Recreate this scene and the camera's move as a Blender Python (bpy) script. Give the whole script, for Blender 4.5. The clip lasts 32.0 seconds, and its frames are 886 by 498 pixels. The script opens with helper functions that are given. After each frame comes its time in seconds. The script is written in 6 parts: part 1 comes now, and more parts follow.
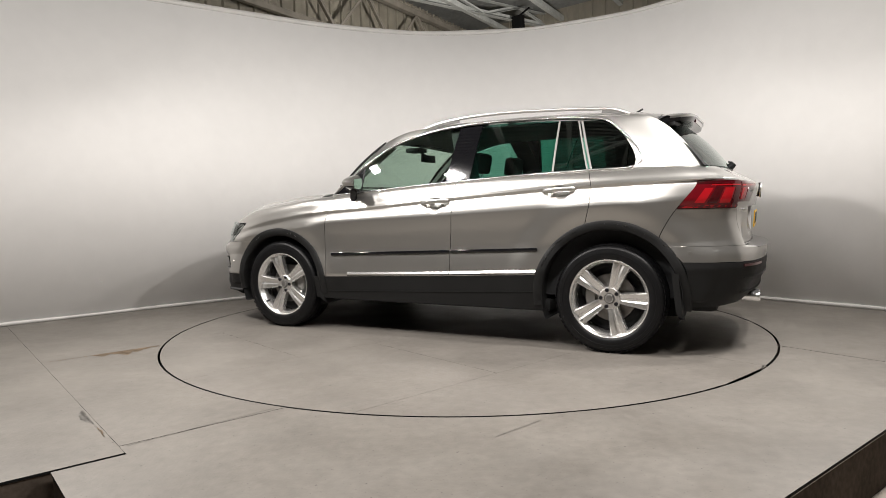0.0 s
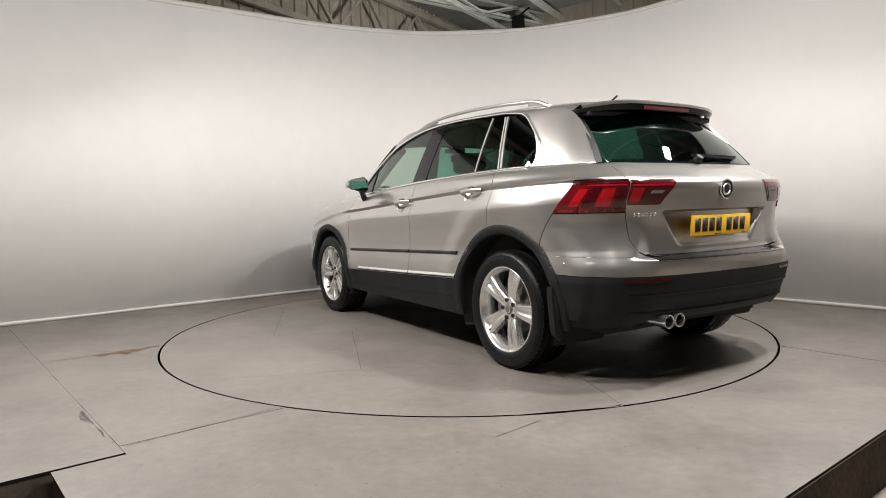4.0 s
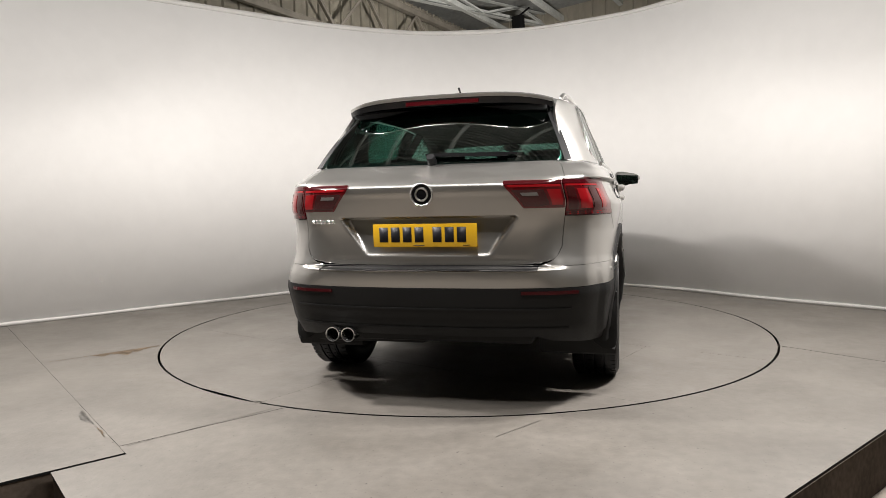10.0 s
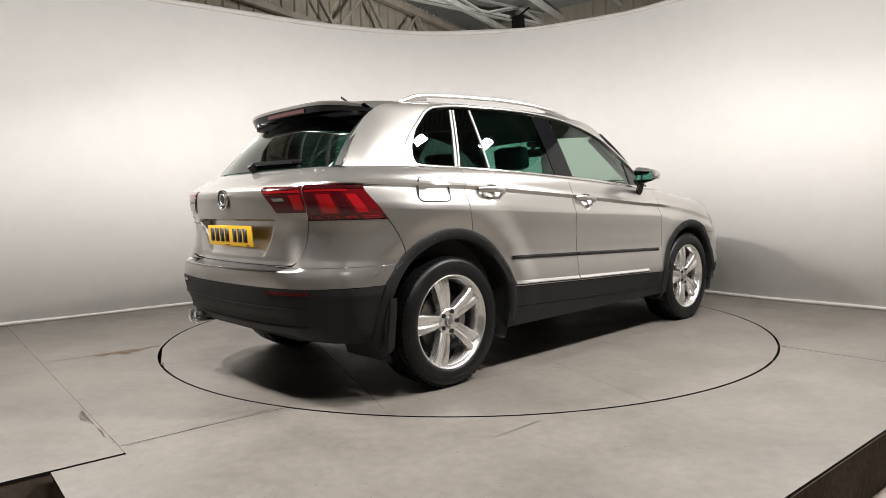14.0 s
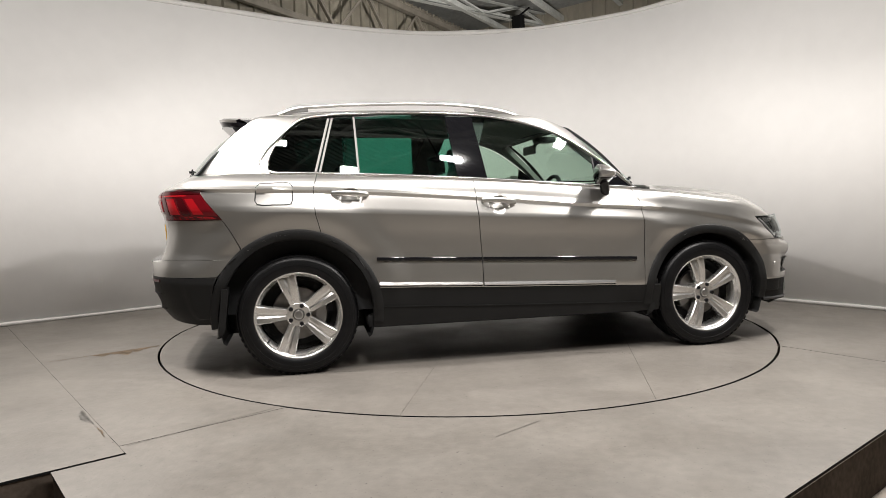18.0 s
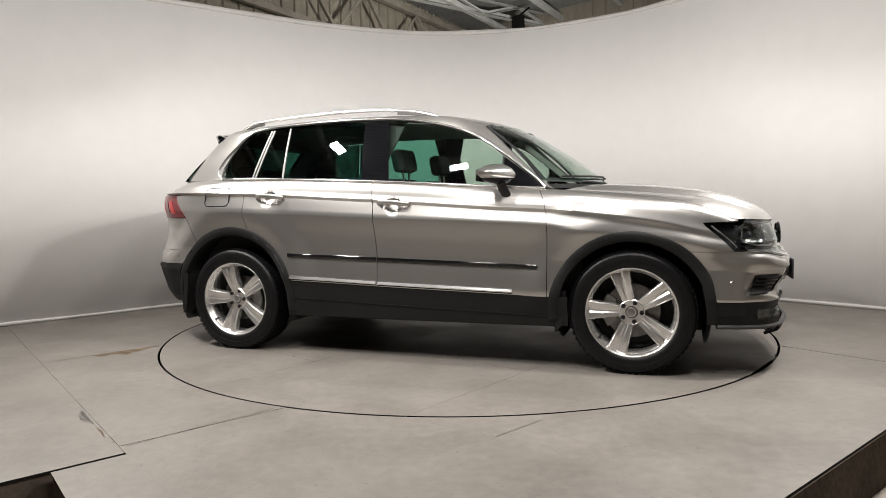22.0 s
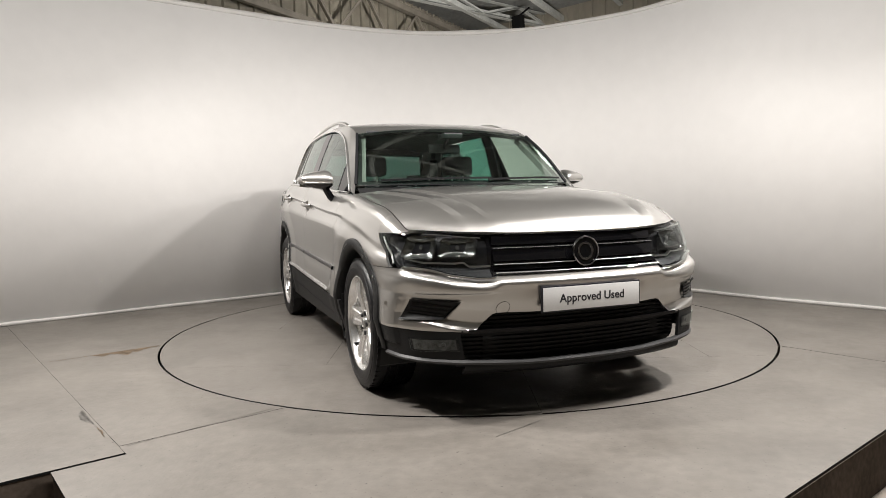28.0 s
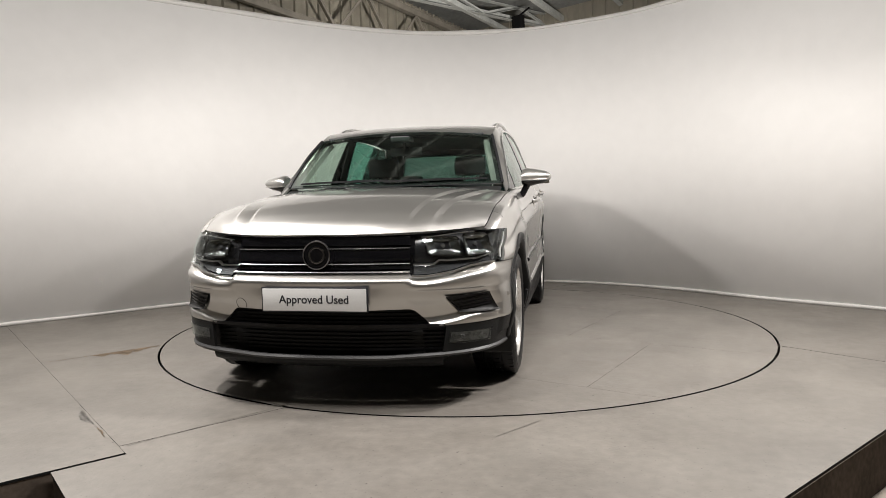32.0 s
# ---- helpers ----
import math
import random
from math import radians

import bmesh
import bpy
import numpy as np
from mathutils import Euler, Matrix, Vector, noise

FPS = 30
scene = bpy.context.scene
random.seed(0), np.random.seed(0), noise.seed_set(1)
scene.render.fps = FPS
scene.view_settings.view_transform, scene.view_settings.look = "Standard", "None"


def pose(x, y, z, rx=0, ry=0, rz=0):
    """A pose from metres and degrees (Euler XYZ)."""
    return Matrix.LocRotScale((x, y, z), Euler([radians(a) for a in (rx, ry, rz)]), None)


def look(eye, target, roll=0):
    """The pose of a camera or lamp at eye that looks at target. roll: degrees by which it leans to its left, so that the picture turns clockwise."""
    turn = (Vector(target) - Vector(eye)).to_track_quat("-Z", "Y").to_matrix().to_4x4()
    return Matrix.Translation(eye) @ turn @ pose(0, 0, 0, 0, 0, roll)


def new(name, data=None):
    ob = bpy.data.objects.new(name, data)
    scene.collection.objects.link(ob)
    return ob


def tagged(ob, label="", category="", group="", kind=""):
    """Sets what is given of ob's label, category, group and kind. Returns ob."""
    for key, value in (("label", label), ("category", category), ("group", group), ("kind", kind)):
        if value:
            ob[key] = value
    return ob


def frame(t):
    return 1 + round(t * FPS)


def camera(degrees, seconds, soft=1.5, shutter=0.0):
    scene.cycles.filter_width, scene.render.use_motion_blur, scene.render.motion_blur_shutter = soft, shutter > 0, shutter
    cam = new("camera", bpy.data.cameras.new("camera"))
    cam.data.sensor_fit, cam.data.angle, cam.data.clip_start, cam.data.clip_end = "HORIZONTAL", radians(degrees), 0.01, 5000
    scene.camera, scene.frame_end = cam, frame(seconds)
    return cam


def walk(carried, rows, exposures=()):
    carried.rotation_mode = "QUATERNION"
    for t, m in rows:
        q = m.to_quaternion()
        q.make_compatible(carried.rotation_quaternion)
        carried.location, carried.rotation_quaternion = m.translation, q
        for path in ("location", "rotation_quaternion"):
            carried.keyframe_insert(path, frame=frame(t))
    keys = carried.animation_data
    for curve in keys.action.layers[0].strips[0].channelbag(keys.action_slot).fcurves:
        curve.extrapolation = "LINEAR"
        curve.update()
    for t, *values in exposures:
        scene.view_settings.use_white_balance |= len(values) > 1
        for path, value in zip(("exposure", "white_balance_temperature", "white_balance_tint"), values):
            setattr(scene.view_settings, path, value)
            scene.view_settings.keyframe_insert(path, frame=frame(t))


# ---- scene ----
# ---- camera: stands still before the turntable ----
cam = camera(67.84, 32.0, soft=0.5)
STAND = look((0.0, -5.2906, 1.0034), (-0.177, 0.6914, 0.5739), -1.2676)
walk(cam, [(0.0, STAND), (32.0, STAND)],
     exposures=[(0, -0.06), (6, 0.03), (10, 0.12), (12, 0.16), (14, 0.15), (18, 0.04), (21, -0.03), (25, 0.02), (29, 0.08), (32, 0.05)])

# turntable: car heading in degrees at seconds, and the car's offset on the disc
HEADING = [(0, 154.99), (3, 131.36), (6, 107.72), (9, 84.27), (12, 60.75), (15, 37.1), (18, 13.6),
           (21, -10.1), (24, -34.3), (27, -58.8), (30, -83.4), (32, -99.8)]
OFF = (0.0497, -0.3243)

# ---- world and light ----
world = bpy.data.worlds.new("world")
scene.world = world
world.use_nodes = True
world.node_tree.nodes["Background"].inputs[0].default_value = (0.75, 0.85, 1.0, 1)
world.node_tree.nodes["Background"].inputs[1].default_value = 0.02


def area(name, eye, target, w, h, watts, color=(1.0, 0.958, 0.922)):
    d = bpy.data.lights.new(name, "AREA")
    d.shape, d.size, d.size_y, d.energy, d.color = "RECTANGLE", w, h, watts, color
    d.spread = radians(180)
    ob = new(name, d)
    ob.matrix_world = look(eye, target)
    return ob


LAMPS = [  # eye, target, width, height, watts: an arc of flood panels hung over the front half of the stage
    ((-3.50, -0.75, 3.4), (2.5, -5.5, -2.4), 0.30, 0.13, 88),
    ((-2.62, -1.95, 3.4), (5.2, -3.1, -4.3), 0.30, 0.13, 138),
    ((-1.35, -3.05, 3.4), (-1.3, 4.6, -1.0), 0.30, 0.13, 50),
    ((-0.10, -3.70, 3.4), (0.0, 2.4, -0.8), 0.30, 0.13, 50),
    ((1.15, -2.95, 3.4), (1.3, 4.6, -1.0), 0.30, 0.13, 50),
    ((2.30, -1.95, 3.4), (-5.2, -3.1, -4.3), 0.30, 0.13, 138),
    ((3.25, -0.75, 3.4), (-2.5, -5.5, -2.4), 0.30, 0.13, 88),
]
for eye, aim, w, h, p in LAMPS:
    area("flood_lamp", eye, aim, w, h, p)

# the flood light on the roof truss, turned to the cladding
HALL = ((1.27, 9.55, 4.90), (-4.2, 3.6, 4.3))
# an added fill lamp, unseen behind the curved wall, brightens cladding and roof
ROOF_FILL = ((2.2, 5.6, 3.0), (-1.6, 8.4, 4.7))
area("roof_fill_lamp", *ROOF_FILL, 0.6, 0.3, 150)

# ---- materials ----


def mat(name, color, rough=0.5, metal=0.0, coat=0.0, vary=0.0, scale=8.0, bump=0.0, bscale=60.0, spec=0.5,
        vary2=0.0, scale2=80.0, stretch=(1, 1, 1), rvary=0.0, coords="Object", specks=0.0):
    """A procedural surface: base colour varied at two scales, roughness wear, fine relief."""
    m = bpy.data.materials.new(name)
    m.use_nodes = True
    nt = m.node_tree
    b = nt.nodes["Principled BSDF"]
    b.inputs["Base Color"].default_value = (*color, 1)
    b.inputs["Roughness"].default_value = rough
    b.inputs["Metallic"].default_value = metal
    b.inputs["Coat Weight"].default_value = coat
    b.inputs["Coat Roughness"].default_value = 0.04
    b.inputs["Specular IOR Level"].default_value = spec
    if not (vary or bump or rvary):
        return m
    tc = nt.nodes.new("ShaderNodeTexCoord")
    mp = nt.nodes.new("ShaderNodeMapping")
    mp.inputs["Scale"].default_value = stretch
    nt.links.new(tc.outputs[coords], mp.inputs[0])

    def noise_at(sc, detail=5):
        n = nt.nodes.new("ShaderNodeTexNoise")
        n.inputs["Scale"].default_value, n.inputs["Detail"].default_value = sc, detail
        nt.links.new(mp.outputs[0], n.inputs["Vector"])
        return n.outputs["Fac"]

    def ramp(src, lo, hi):
        r = nt.nodes.new("ShaderNodeMapRange")
        r.inputs["From Min"].default_value, r.inputs["From Max"].default_value = 0.3, 0.7
        r.inputs["To Min"].default_value, r.inputs["To Max"].default_value = lo, hi
        nt.links.new(src, r.inputs[0])
        return r.outputs[0]

    if vary:
        f = ramp(noise_at(scale), 1 - vary, 1 + vary)
        if vary2:
            mu = nt.nodes.new("ShaderNodeMath")
            mu.operation = "MULTIPLY"
            nt.links.new(f, mu.inputs[0])
            nt.links.new(ramp(noise_at(scale2), 1 - vary2, 1 + vary2), mu.inputs[1])
            f = mu.outputs[0]
        if specks:
            for sc, th, mn in ((4.3, 0.014, 0.35), (9.0, 0.026, 0.55), (2.1, 0.010, 0.22), (17.0, 0.05, 0.75)):
                vo, cmp_ = nt.nodes.new("ShaderNodeTexVoronoi"), nt.nodes.new("ShaderNodeMapRange")
                vo.voronoi_dimensions = "2D"
                vo.inputs["Scale"].default_value = sc
                nt.links.new(mp.outputs[0], vo.inputs["Vector"])
                cmp_.inputs["From Min"].default_value, cmp_.inputs["From Max"].default_value = th * 0.6, th
                cmp_.inputs["To Min"].default_value, cmp_.inputs["To Max"].default_value = mn, 1.0
                nt.links.new(vo.outputs["Distance"], cmp_.inputs[0])
                mu = nt.nodes.new("ShaderNodeMath")
                mu.operation = "MULTIPLY"
                nt.links.new(f, mu.inputs[0])
                nt.links.new(cmp_.outputs[0], mu.inputs[1])
                f = mu.outputs[0]
        mx = nt.nodes.new("ShaderNodeVectorMath")
        mx.operation = "SCALE"
        mx.inputs[0].default_value = color
        nt.links.new(f, mx.inputs["Scale"])
        nt.links.new(mx.outputs[0], b.inputs["Base Color"])
    if rvary:
        nt.links.new(ramp(noise_at(scale * 1.7), rough - rvary, rough + rvary), b.inputs["Roughness"])
    if bump:
        bn = nt.nodes.new("ShaderNodeBump")
        bn.inputs["Strength"].default_value, bn.inputs["Distance"].default_value = 1.0, bump
        nt.links.new(noise_at(bscale, 4), bn.inputs["Height"])
        nt.links.new(bn.outputs[0], b.inputs["Normal"])
    return m


def window_glass(name, tint, gloss=0.10):
    """A thin pane: tinted see-through with a sharp reflection."""
    m = bpy.data.materials.new(name)
    m.use_nodes = True
    nt = m.node_tree
    nt.nodes.remove(nt.nodes["Principled BSDF"])
    tr, gl, mx = (nt.nodes.new(n) for n in ("ShaderNodeBsdfTransparent", "ShaderNodeBsdfGlossy", "ShaderNodeMixShader"))
    fr, pw, ad = nt.nodes.new("ShaderNodeLayerWeight"), nt.nodes.new("ShaderNodeMath"), nt.nodes.new("ShaderNodeMath")
    fr.inputs[0].default_value = 0.5
    pw.operation, ad.operation = "POWER", "MULTIPLY_ADD"
    pw.inputs[1].default_value = 4.5
    ad.inputs[1].default_value = 1 - gloss
    ad.inputs[2].default_value = gloss
    nt.links.new(fr.outputs["Facing"], pw.inputs[0])
    tr.inputs[0].default_value = (*tint, 1)
    gl.inputs["Roughness"].default_value = 0.01
    gl.inputs[0].default_value = (0.95, 1.0, 0.98, 1)
    nt.links.new(pw.outputs[0], ad.inputs[0])
    nt.links.new(ad.outputs[0], mx.inputs[0])
    nt.links.new(tr.outputs[0], mx.inputs[1])
    nt.links.new(gl.outputs[0], mx.inputs[2])
    nt.links.new(mx.outputs[0], nt.nodes["Material Output"].inputs[0])
    return m


M_WALL = mat("white_wall_paint", (0.83, 0.815, 0.795), 0.75, vary=0.02, scale=0.9, vary2=0.012, scale2=7, bump=0.0015, bscale=9)
M_TRIM = mat("white_trim_paint", (0.60, 0.585, 0.56), 0.5, vary=0.06, scale=6, bump=0.001, bscale=30)
M_DECK = mat("grey_deck_paint", (0.156, 0.142, 0.125), 0.5, specks=1.0, vary=0.14, scale=1.7, vary2=0.09, scale2=19, bump=0.0012, bscale=45, rvary=0.12)
M_DISC = mat("grey_disc_paint", (0.168, 0.153, 0.136), 0.45, specks=1.0, vary=0.12, scale=1.5, vary2=0.08, scale2=17, bump=0.0012, bscale=40, rvary=0.12)
M_BARE = mat("bare_worn_plywood", (0.20, 0.145, 0.095), 0.7, vary=0.25, scale=14, vary2=0.15, scale2=70, bump=0.001, bscale=90)
M_DARKWOOD = mat("dark_fascia_board", (0.085, 0.068, 0.055), 0.85, spec=0.1, vary=0.3, scale=3, vary2=0.2, scale2=40, bump=0.002, bscale=30)
M_CONC = mat("concrete_floor", (0.27, 0.235, 0.20), 0.7, vary=0.15, scale=1.5, vary2=0.1, scale2=20, bump=0.002, bscale=30)
M_BLACK = mat("black_gap", (0.006, 0.006, 0.006), 0.7, spec=0.2)
M_SCUFF = mat("dark_scuff", (0.16, 0.15, 0.135), 0.6, vary=0.3, scale=30)
M_CLAD = mat("beige_wall_cladding", (0.47, 0.43, 0.345), 0.55, vary=0.12, scale=1.2, vary2=0.1, scale2=9, bump=0.001, stretch=(1, 1, 0.25))
M_ROOF = mat("grey_roof_sheet", (0.32, 0.32, 0.30), 0.55, vary=0.15, scale=1.0, vary2=0.12, scale2=9)
M_STEEL = mat("pale_painted_steel", (0.46, 0.47, 0.44), 0.5, vary=0.15, scale=3, vary2=0.1, scale2=25)
M_RUST = mat("dull_brown_steel", (0.24, 0.215, 0.175), 0.6, vary=0.2, scale=4)

# ---- mesh tools ----


def obj(name, bm, material, parent=None, label="", smooth=False, recalc=True):
    me = bpy.data.meshes.new(name)
    if recalc:
        bmesh.ops.recalc_face_normals(bm, faces=bm.faces)
    bm.to_mesh(me)
    bm.free()
    me.materials.append(material)
    if smooth:
        for p in me.polygons:
            p.use_smooth = True
    ob = new(name, me)
    if parent:
        ob.parent = parent
    return tagged(ob, label)


def part(name, bm, material, parent, label="", smooth=False, recalc=True):
    return obj(name, bm, material, parent, label, smooth, recalc)


def empty(name, m, label, category, group="", kind=""):
    ob = new(name)
    ob.matrix_world = m
    return tagged(ob, label, category, group, kind)


def add_box(bm, lo, hi, m=None, bevel=0.0):
    c, d = [(a + b) / 2 for a, b in zip(lo, hi)], [abs(b - a) for a, b in zip(lo, hi)]
    mm = Matrix.Translation(c) @ Matrix.Diagonal((*d, 1))
    r = bmesh.ops.create_cube(bm, size=1, matrix=(m @ mm) if m else mm)
    if bevel:
        es = list({e for v in r["verts"] for e in v.link_edges})
        bmesh.ops.bevel(bm, geom=es, offset=bevel, segments=2, profile=0.6, affect="EDGES")


def add_beam(bm, p, q, w, h, up=(0, 0, 1)):
    """A bar of w by h from p to q."""
    p, q = Vector(p), Vector(q)
    z = (q - p).normalized()
    x = z.cross(Vector(up)).normalized()
    y = x.cross(z)
    m = Matrix((x, y, z)).transposed().to_4x4()
    m.translation = (p + q) / 2
    bmesh.ops.create_cube(bm, size=1, matrix=m @ Matrix.Diagonal((w, h, (q - p).length, 1)))


def add_angle(bm, p, q, w, t=0.008, up=(0, 0, 1)):
    """An L-shaped steel bar from p to q."""
    p, q = Vector(p), Vector(q)
    z = (q - p).normalized()
    x = z.cross(Vector(up)).normalized()
    y = x.cross(z)
    for dx, dy, ww, hh in ((0, 0, w, t), (-w / 2, w / 2, t, w)):
        m = Matrix((x, y, z)).transposed().to_4x4()
        m.translation = (p + q) / 2 + x * dx + y * dy
        bmesh.ops.create_cube(bm, size=1, matrix=m @ Matrix.Diagonal((ww, hh, (q - p).length, 1)))


def add_cyl(bm, p, q, r1, r2=None, n=24, caps=True):
    p, q = Vector(p), Vector(q)
    m = (q - p).to_track_quat("Z", "Y").to_matrix().to_4x4()
    m.translation = (p + q) / 2
    bmesh.ops.create_cone(bm, cap_ends=caps, segments=n, radius1=r1, radius2=r1 if r2 is None else r2, depth=(q - p).length, matrix=m)


def spline(pts, n):
    """n points along a smooth curve through pts (any dimension), even in the parameter."""
    P = np.array(pts, float)
    d = np.r_[0, np.cumsum(np.linalg.norm(np.diff(P, axis=0), axis=1))]
    t = np.linspace(0, d[-1], n)
    m = np.gradient(P, d, axis=0)
    i = np.clip(np.searchsorted(d, t, "right") - 1, 0, len(P) - 2)
    h = (d[i + 1] - d[i])[:, None]
    u = ((t - d[i])[:, None]) / h
    return ((2 * u**3 - 3 * u**2 + 1) * P[i] + (u**3 - 2 * u**2 + u) * h * m[i]
            + (-2 * u**3 + 3 * u**2) * P[i + 1] + (u**3 - u**2) * h * m[i + 1])


def grid_faces(bm, G, close_u=False):
    """Faces over a grid of points G[i][j]. Returns its vertices."""
    V = [[bm.verts.new(p) for p in row] for row in G]
    nu = len(V)
    for i in range(nu if close_u else nu - 1):
        for j in range(len(V[0]) - 1):
            a, b, c, d = V[i][j], V[(i + 1) % nu][j], V[(i + 1) % nu][j + 1], V[i][j + 1]
            bm.faces.new((a, b, c, d))
    return V


# ---- the place ----
A1, B1 = Vector((0.7547, 0.6561, 0)), Vector((-0.6561, 0.7547, 0))   # the deck's two directions


def ab(a, b, z=0.0):
    return A1 * a + B1 * b + Vector((0, 0, z))


# the warehouse floor
bm = bmesh.new()
bmesh.ops.create_grid(bm, x_segments=4, y_segments=4, size=30)
ground = obj("ground", bm, M_CONC)
ground.location.z = -0.25
tagged(ground, "worn brownish concrete warehouse floor", "floor", kind="structure")

# the raised deck of painted plywood sheets round the turntable
RING = 2.285
deck = empty("deck", Matrix(), "raised deck of grey painted plywood sheets around the turntable", "floor", kind="structure")
hole = bmesh.new()
bmesh.ops.create_cone(hole, cap_ends=True, segments=160, radius1=RING, radius2=RING, depth=1.0)
hole = obj("hole", hole, M_BLACK)


def cut_round(bm):
    """The mesh of bm with the turntable's round opening cut out."""
    me = bpy.data.meshes.new("cut")
    bm.to_mesh(me)
    bm.free()
    t = new("cut", me)
    md = t.modifiers.new("cut", "BOOLEAN")
    md.operation, md.object, md.solver = "DIFFERENCE", hole, "EXACT"
    dg = bpy.context.evaluated_depsgraph_get()
    out = bmesh.new()
    out.from_mesh(bpy.data.meshes.new_from_object(t.evaluated_get(dg)))
    bpy.data.objects.remove(t)
    return out


def shaded_edges(ob):
    """Blacken a sheet's upright edges: the gaps' shade is put into the colour."""
    ob.data.materials.append(M_BLACK)
    for p in ob.data.polygons:
        p.material_index = 1 if abs(p.normal.z) < 0.3 else 0


SHEETS = []
for lo, hi, cuts in ((-3.06, -2.0, (-3.09, -1.03, 0.98, 3.1, 6.0)), (-2.0, -1.0, (-2.82, -0.55, 1.5, 3.5, 6.0)),
                     (-1.0, 1.01, (-2.82, -0.8, 1.2, 3.2, 6.0)), (1.01, 3.0, (-2.82, -0.8, 1.3, 3.4, 6.0)), (3.0, 5.0, (-2.82, 0.0, 3.0))):
    SHEETS += [(a, lo, b, hi) for a, b in zip(cuts, cuts[1:])]
SHEETS += [(-5.2, -1.10, -2.82, 1.01), (-5.2, 1.01, -2.82, 3.2)]
for k, (a0, b0, a1, b1) in enumerate(SHEETS):
    g = 0.0007 if a1 == -2.82 else 0.0002
    bm = bmesh.new()
    m = Matrix((A1, B1, Vector((0, 0, 1)))).transposed().to_4x4()
    dz = (0.0, -0.0008, 0.0006)[k % 3]
    if (a0, b0) == (-2.82, -2.0):      # the sheet that reaches out beside the notch
        L = [(-3.09, b0 + g), (a1 - g, b0 + g), (a1 - g, b1 - g), (-2.819, b1 - g), (-2.819, -1.118), (-3.09, -1.118)]
        f = bm.faces.new([bm.verts.new(m @ Vector((a, b, dz))) for a, b in L])
        e = bmesh.ops.extrude_face_region(bm, geom=[f])
        bmesh.ops.translate(bm, verts=[v for v in e["geom"] if isinstance(v, bmesh.types.BMVert)], vec=(0, 0, -0.011))
        bmesh.ops.recalc_face_normals(bm, faces=bm.faces)
    else:
        add_box(bm, (a0 + g, b0 + g, -0.011 + dz), (a1 - g, b1 - g, dz), m, 0.0008 if g > 0.0005 else 0.0)
    near = [max(a0, min(a1, 0)), max(b0, min(b1, 0))]
    if math.hypot(*near) < RING:
        bm = cut_round(bm)
    shaded_edges(part("sheet", bm, M_DECK, deck))
bpy.data.objects.remove(hole)
# bearers and fascias below the sheets
bm = bmesh.new()
add_beam(bm, ab(-3.08, -3.048, -0.131), ab(6, -3.048, -0.131), 0.236, 0.03, B1)
part("fascia", bm, M_DARKWOOD, deck, "dark brown fascia board along the deck's edge")
bm = bmesh.new()
add_beam(bm, ab(-3.07, -3.02, -0.131), ab(-3.07, -1.12, -0.131), 0.236, 0.03, A1)
add_beam(bm, ab(-5.2, -1.08, -0.131), ab(-3.06, -1.08, -0.131), 0.236, 0.03, B1)
part("fascia", bm, M_DARKWOOD, deck)
bm = bmesh.new()
for b in (-2.5, -2.0, 2.6, 3.0):
    add_beam(bm, ab(-2.9, b, -0.137), ab(5.5, b, -0.137), 0.22, 0.05, B1)
part("bearer", bm, M_DARKWOOD, deck)



def patch(name, a, b, width, side, material, label, seed, n=26):
    """A worn patch along a seam from a to b, its far edge ragged."""
    a, b = Vector((*a, 0)), Vector((*b, 0))
    d = (b - a).normalized()
    q = Vector((-d.y, d.x, 0)) * side
    bm = bmesh.new()
    lo, hi = [], []
    for k in range(n + 1):
        u = k / n
        w = width * (0.25 + 0.75 * math.sin(math.pi * min(1, u * 1.15))) * (0.65 + 0.7 * noise.noise((u * 6, seed, 0)) + 0.25 * noise.noise((u * 21, seed, 5)))
        p = a.lerp(b, u)
        lo.append(p + Vector((0, 0, 0.0016)))
        hi.append(p + q * max(0.004, w) + Vector((0, 0, 0.0013)))
    V = grid_faces(bm, [lo, hi])
    bmesh.ops.solidify(bm, geom=bm.faces, thickness=0.0008)
    return part(name, bm, material, deck, label)


patch("worn_patch", (-2.56, -0.885), (-2.235, -0.595), 0.17, -1, M_BARE, "bare brown worn patch where the paint is gone", 1.0)
patch("worn_patch", (-2.76, -1.062), (-2.55, -0.876), 0.012, -1, M_BARE, "", 2.0)
patch("worn_patch", (-1.915, -2.11), (-1.745, -2.315), 0.05, -1, M_SCUFF, "dark scuffed patch beside the seam", 3.0)
patch("worn_patch", (-1.70, -2.37), (-1.60, -2.49), 0.016, 1, M_BARE, "", 4.0)
patch("worn_patch", (0.13, -2.545), (0.34, -2.345), 0.006, 1, M_SCUFF, "", 5.0)
patch("worn_patch", (-1.44, -2.60), (-0.95, -2.12), 0.004, 1, M_SCUFF, "", 6.0)

# the turntable: a disc of painted sheets over a dark well
table = empty("turntable", Matrix(), "round grey painted turntable with faint sheet seams", "turntable")
DISC = RING - 0.015
bm = bmesh.new()
bmesh.ops.create_cone(bm, cap_ends=True, segments=128, radius1=DISC - 0.06, radius2=DISC - 0.06, depth=0.03, matrix=Matrix.Translation((0, 0, -0.04)))
part("base_plate", bm, M_BLACK, table)


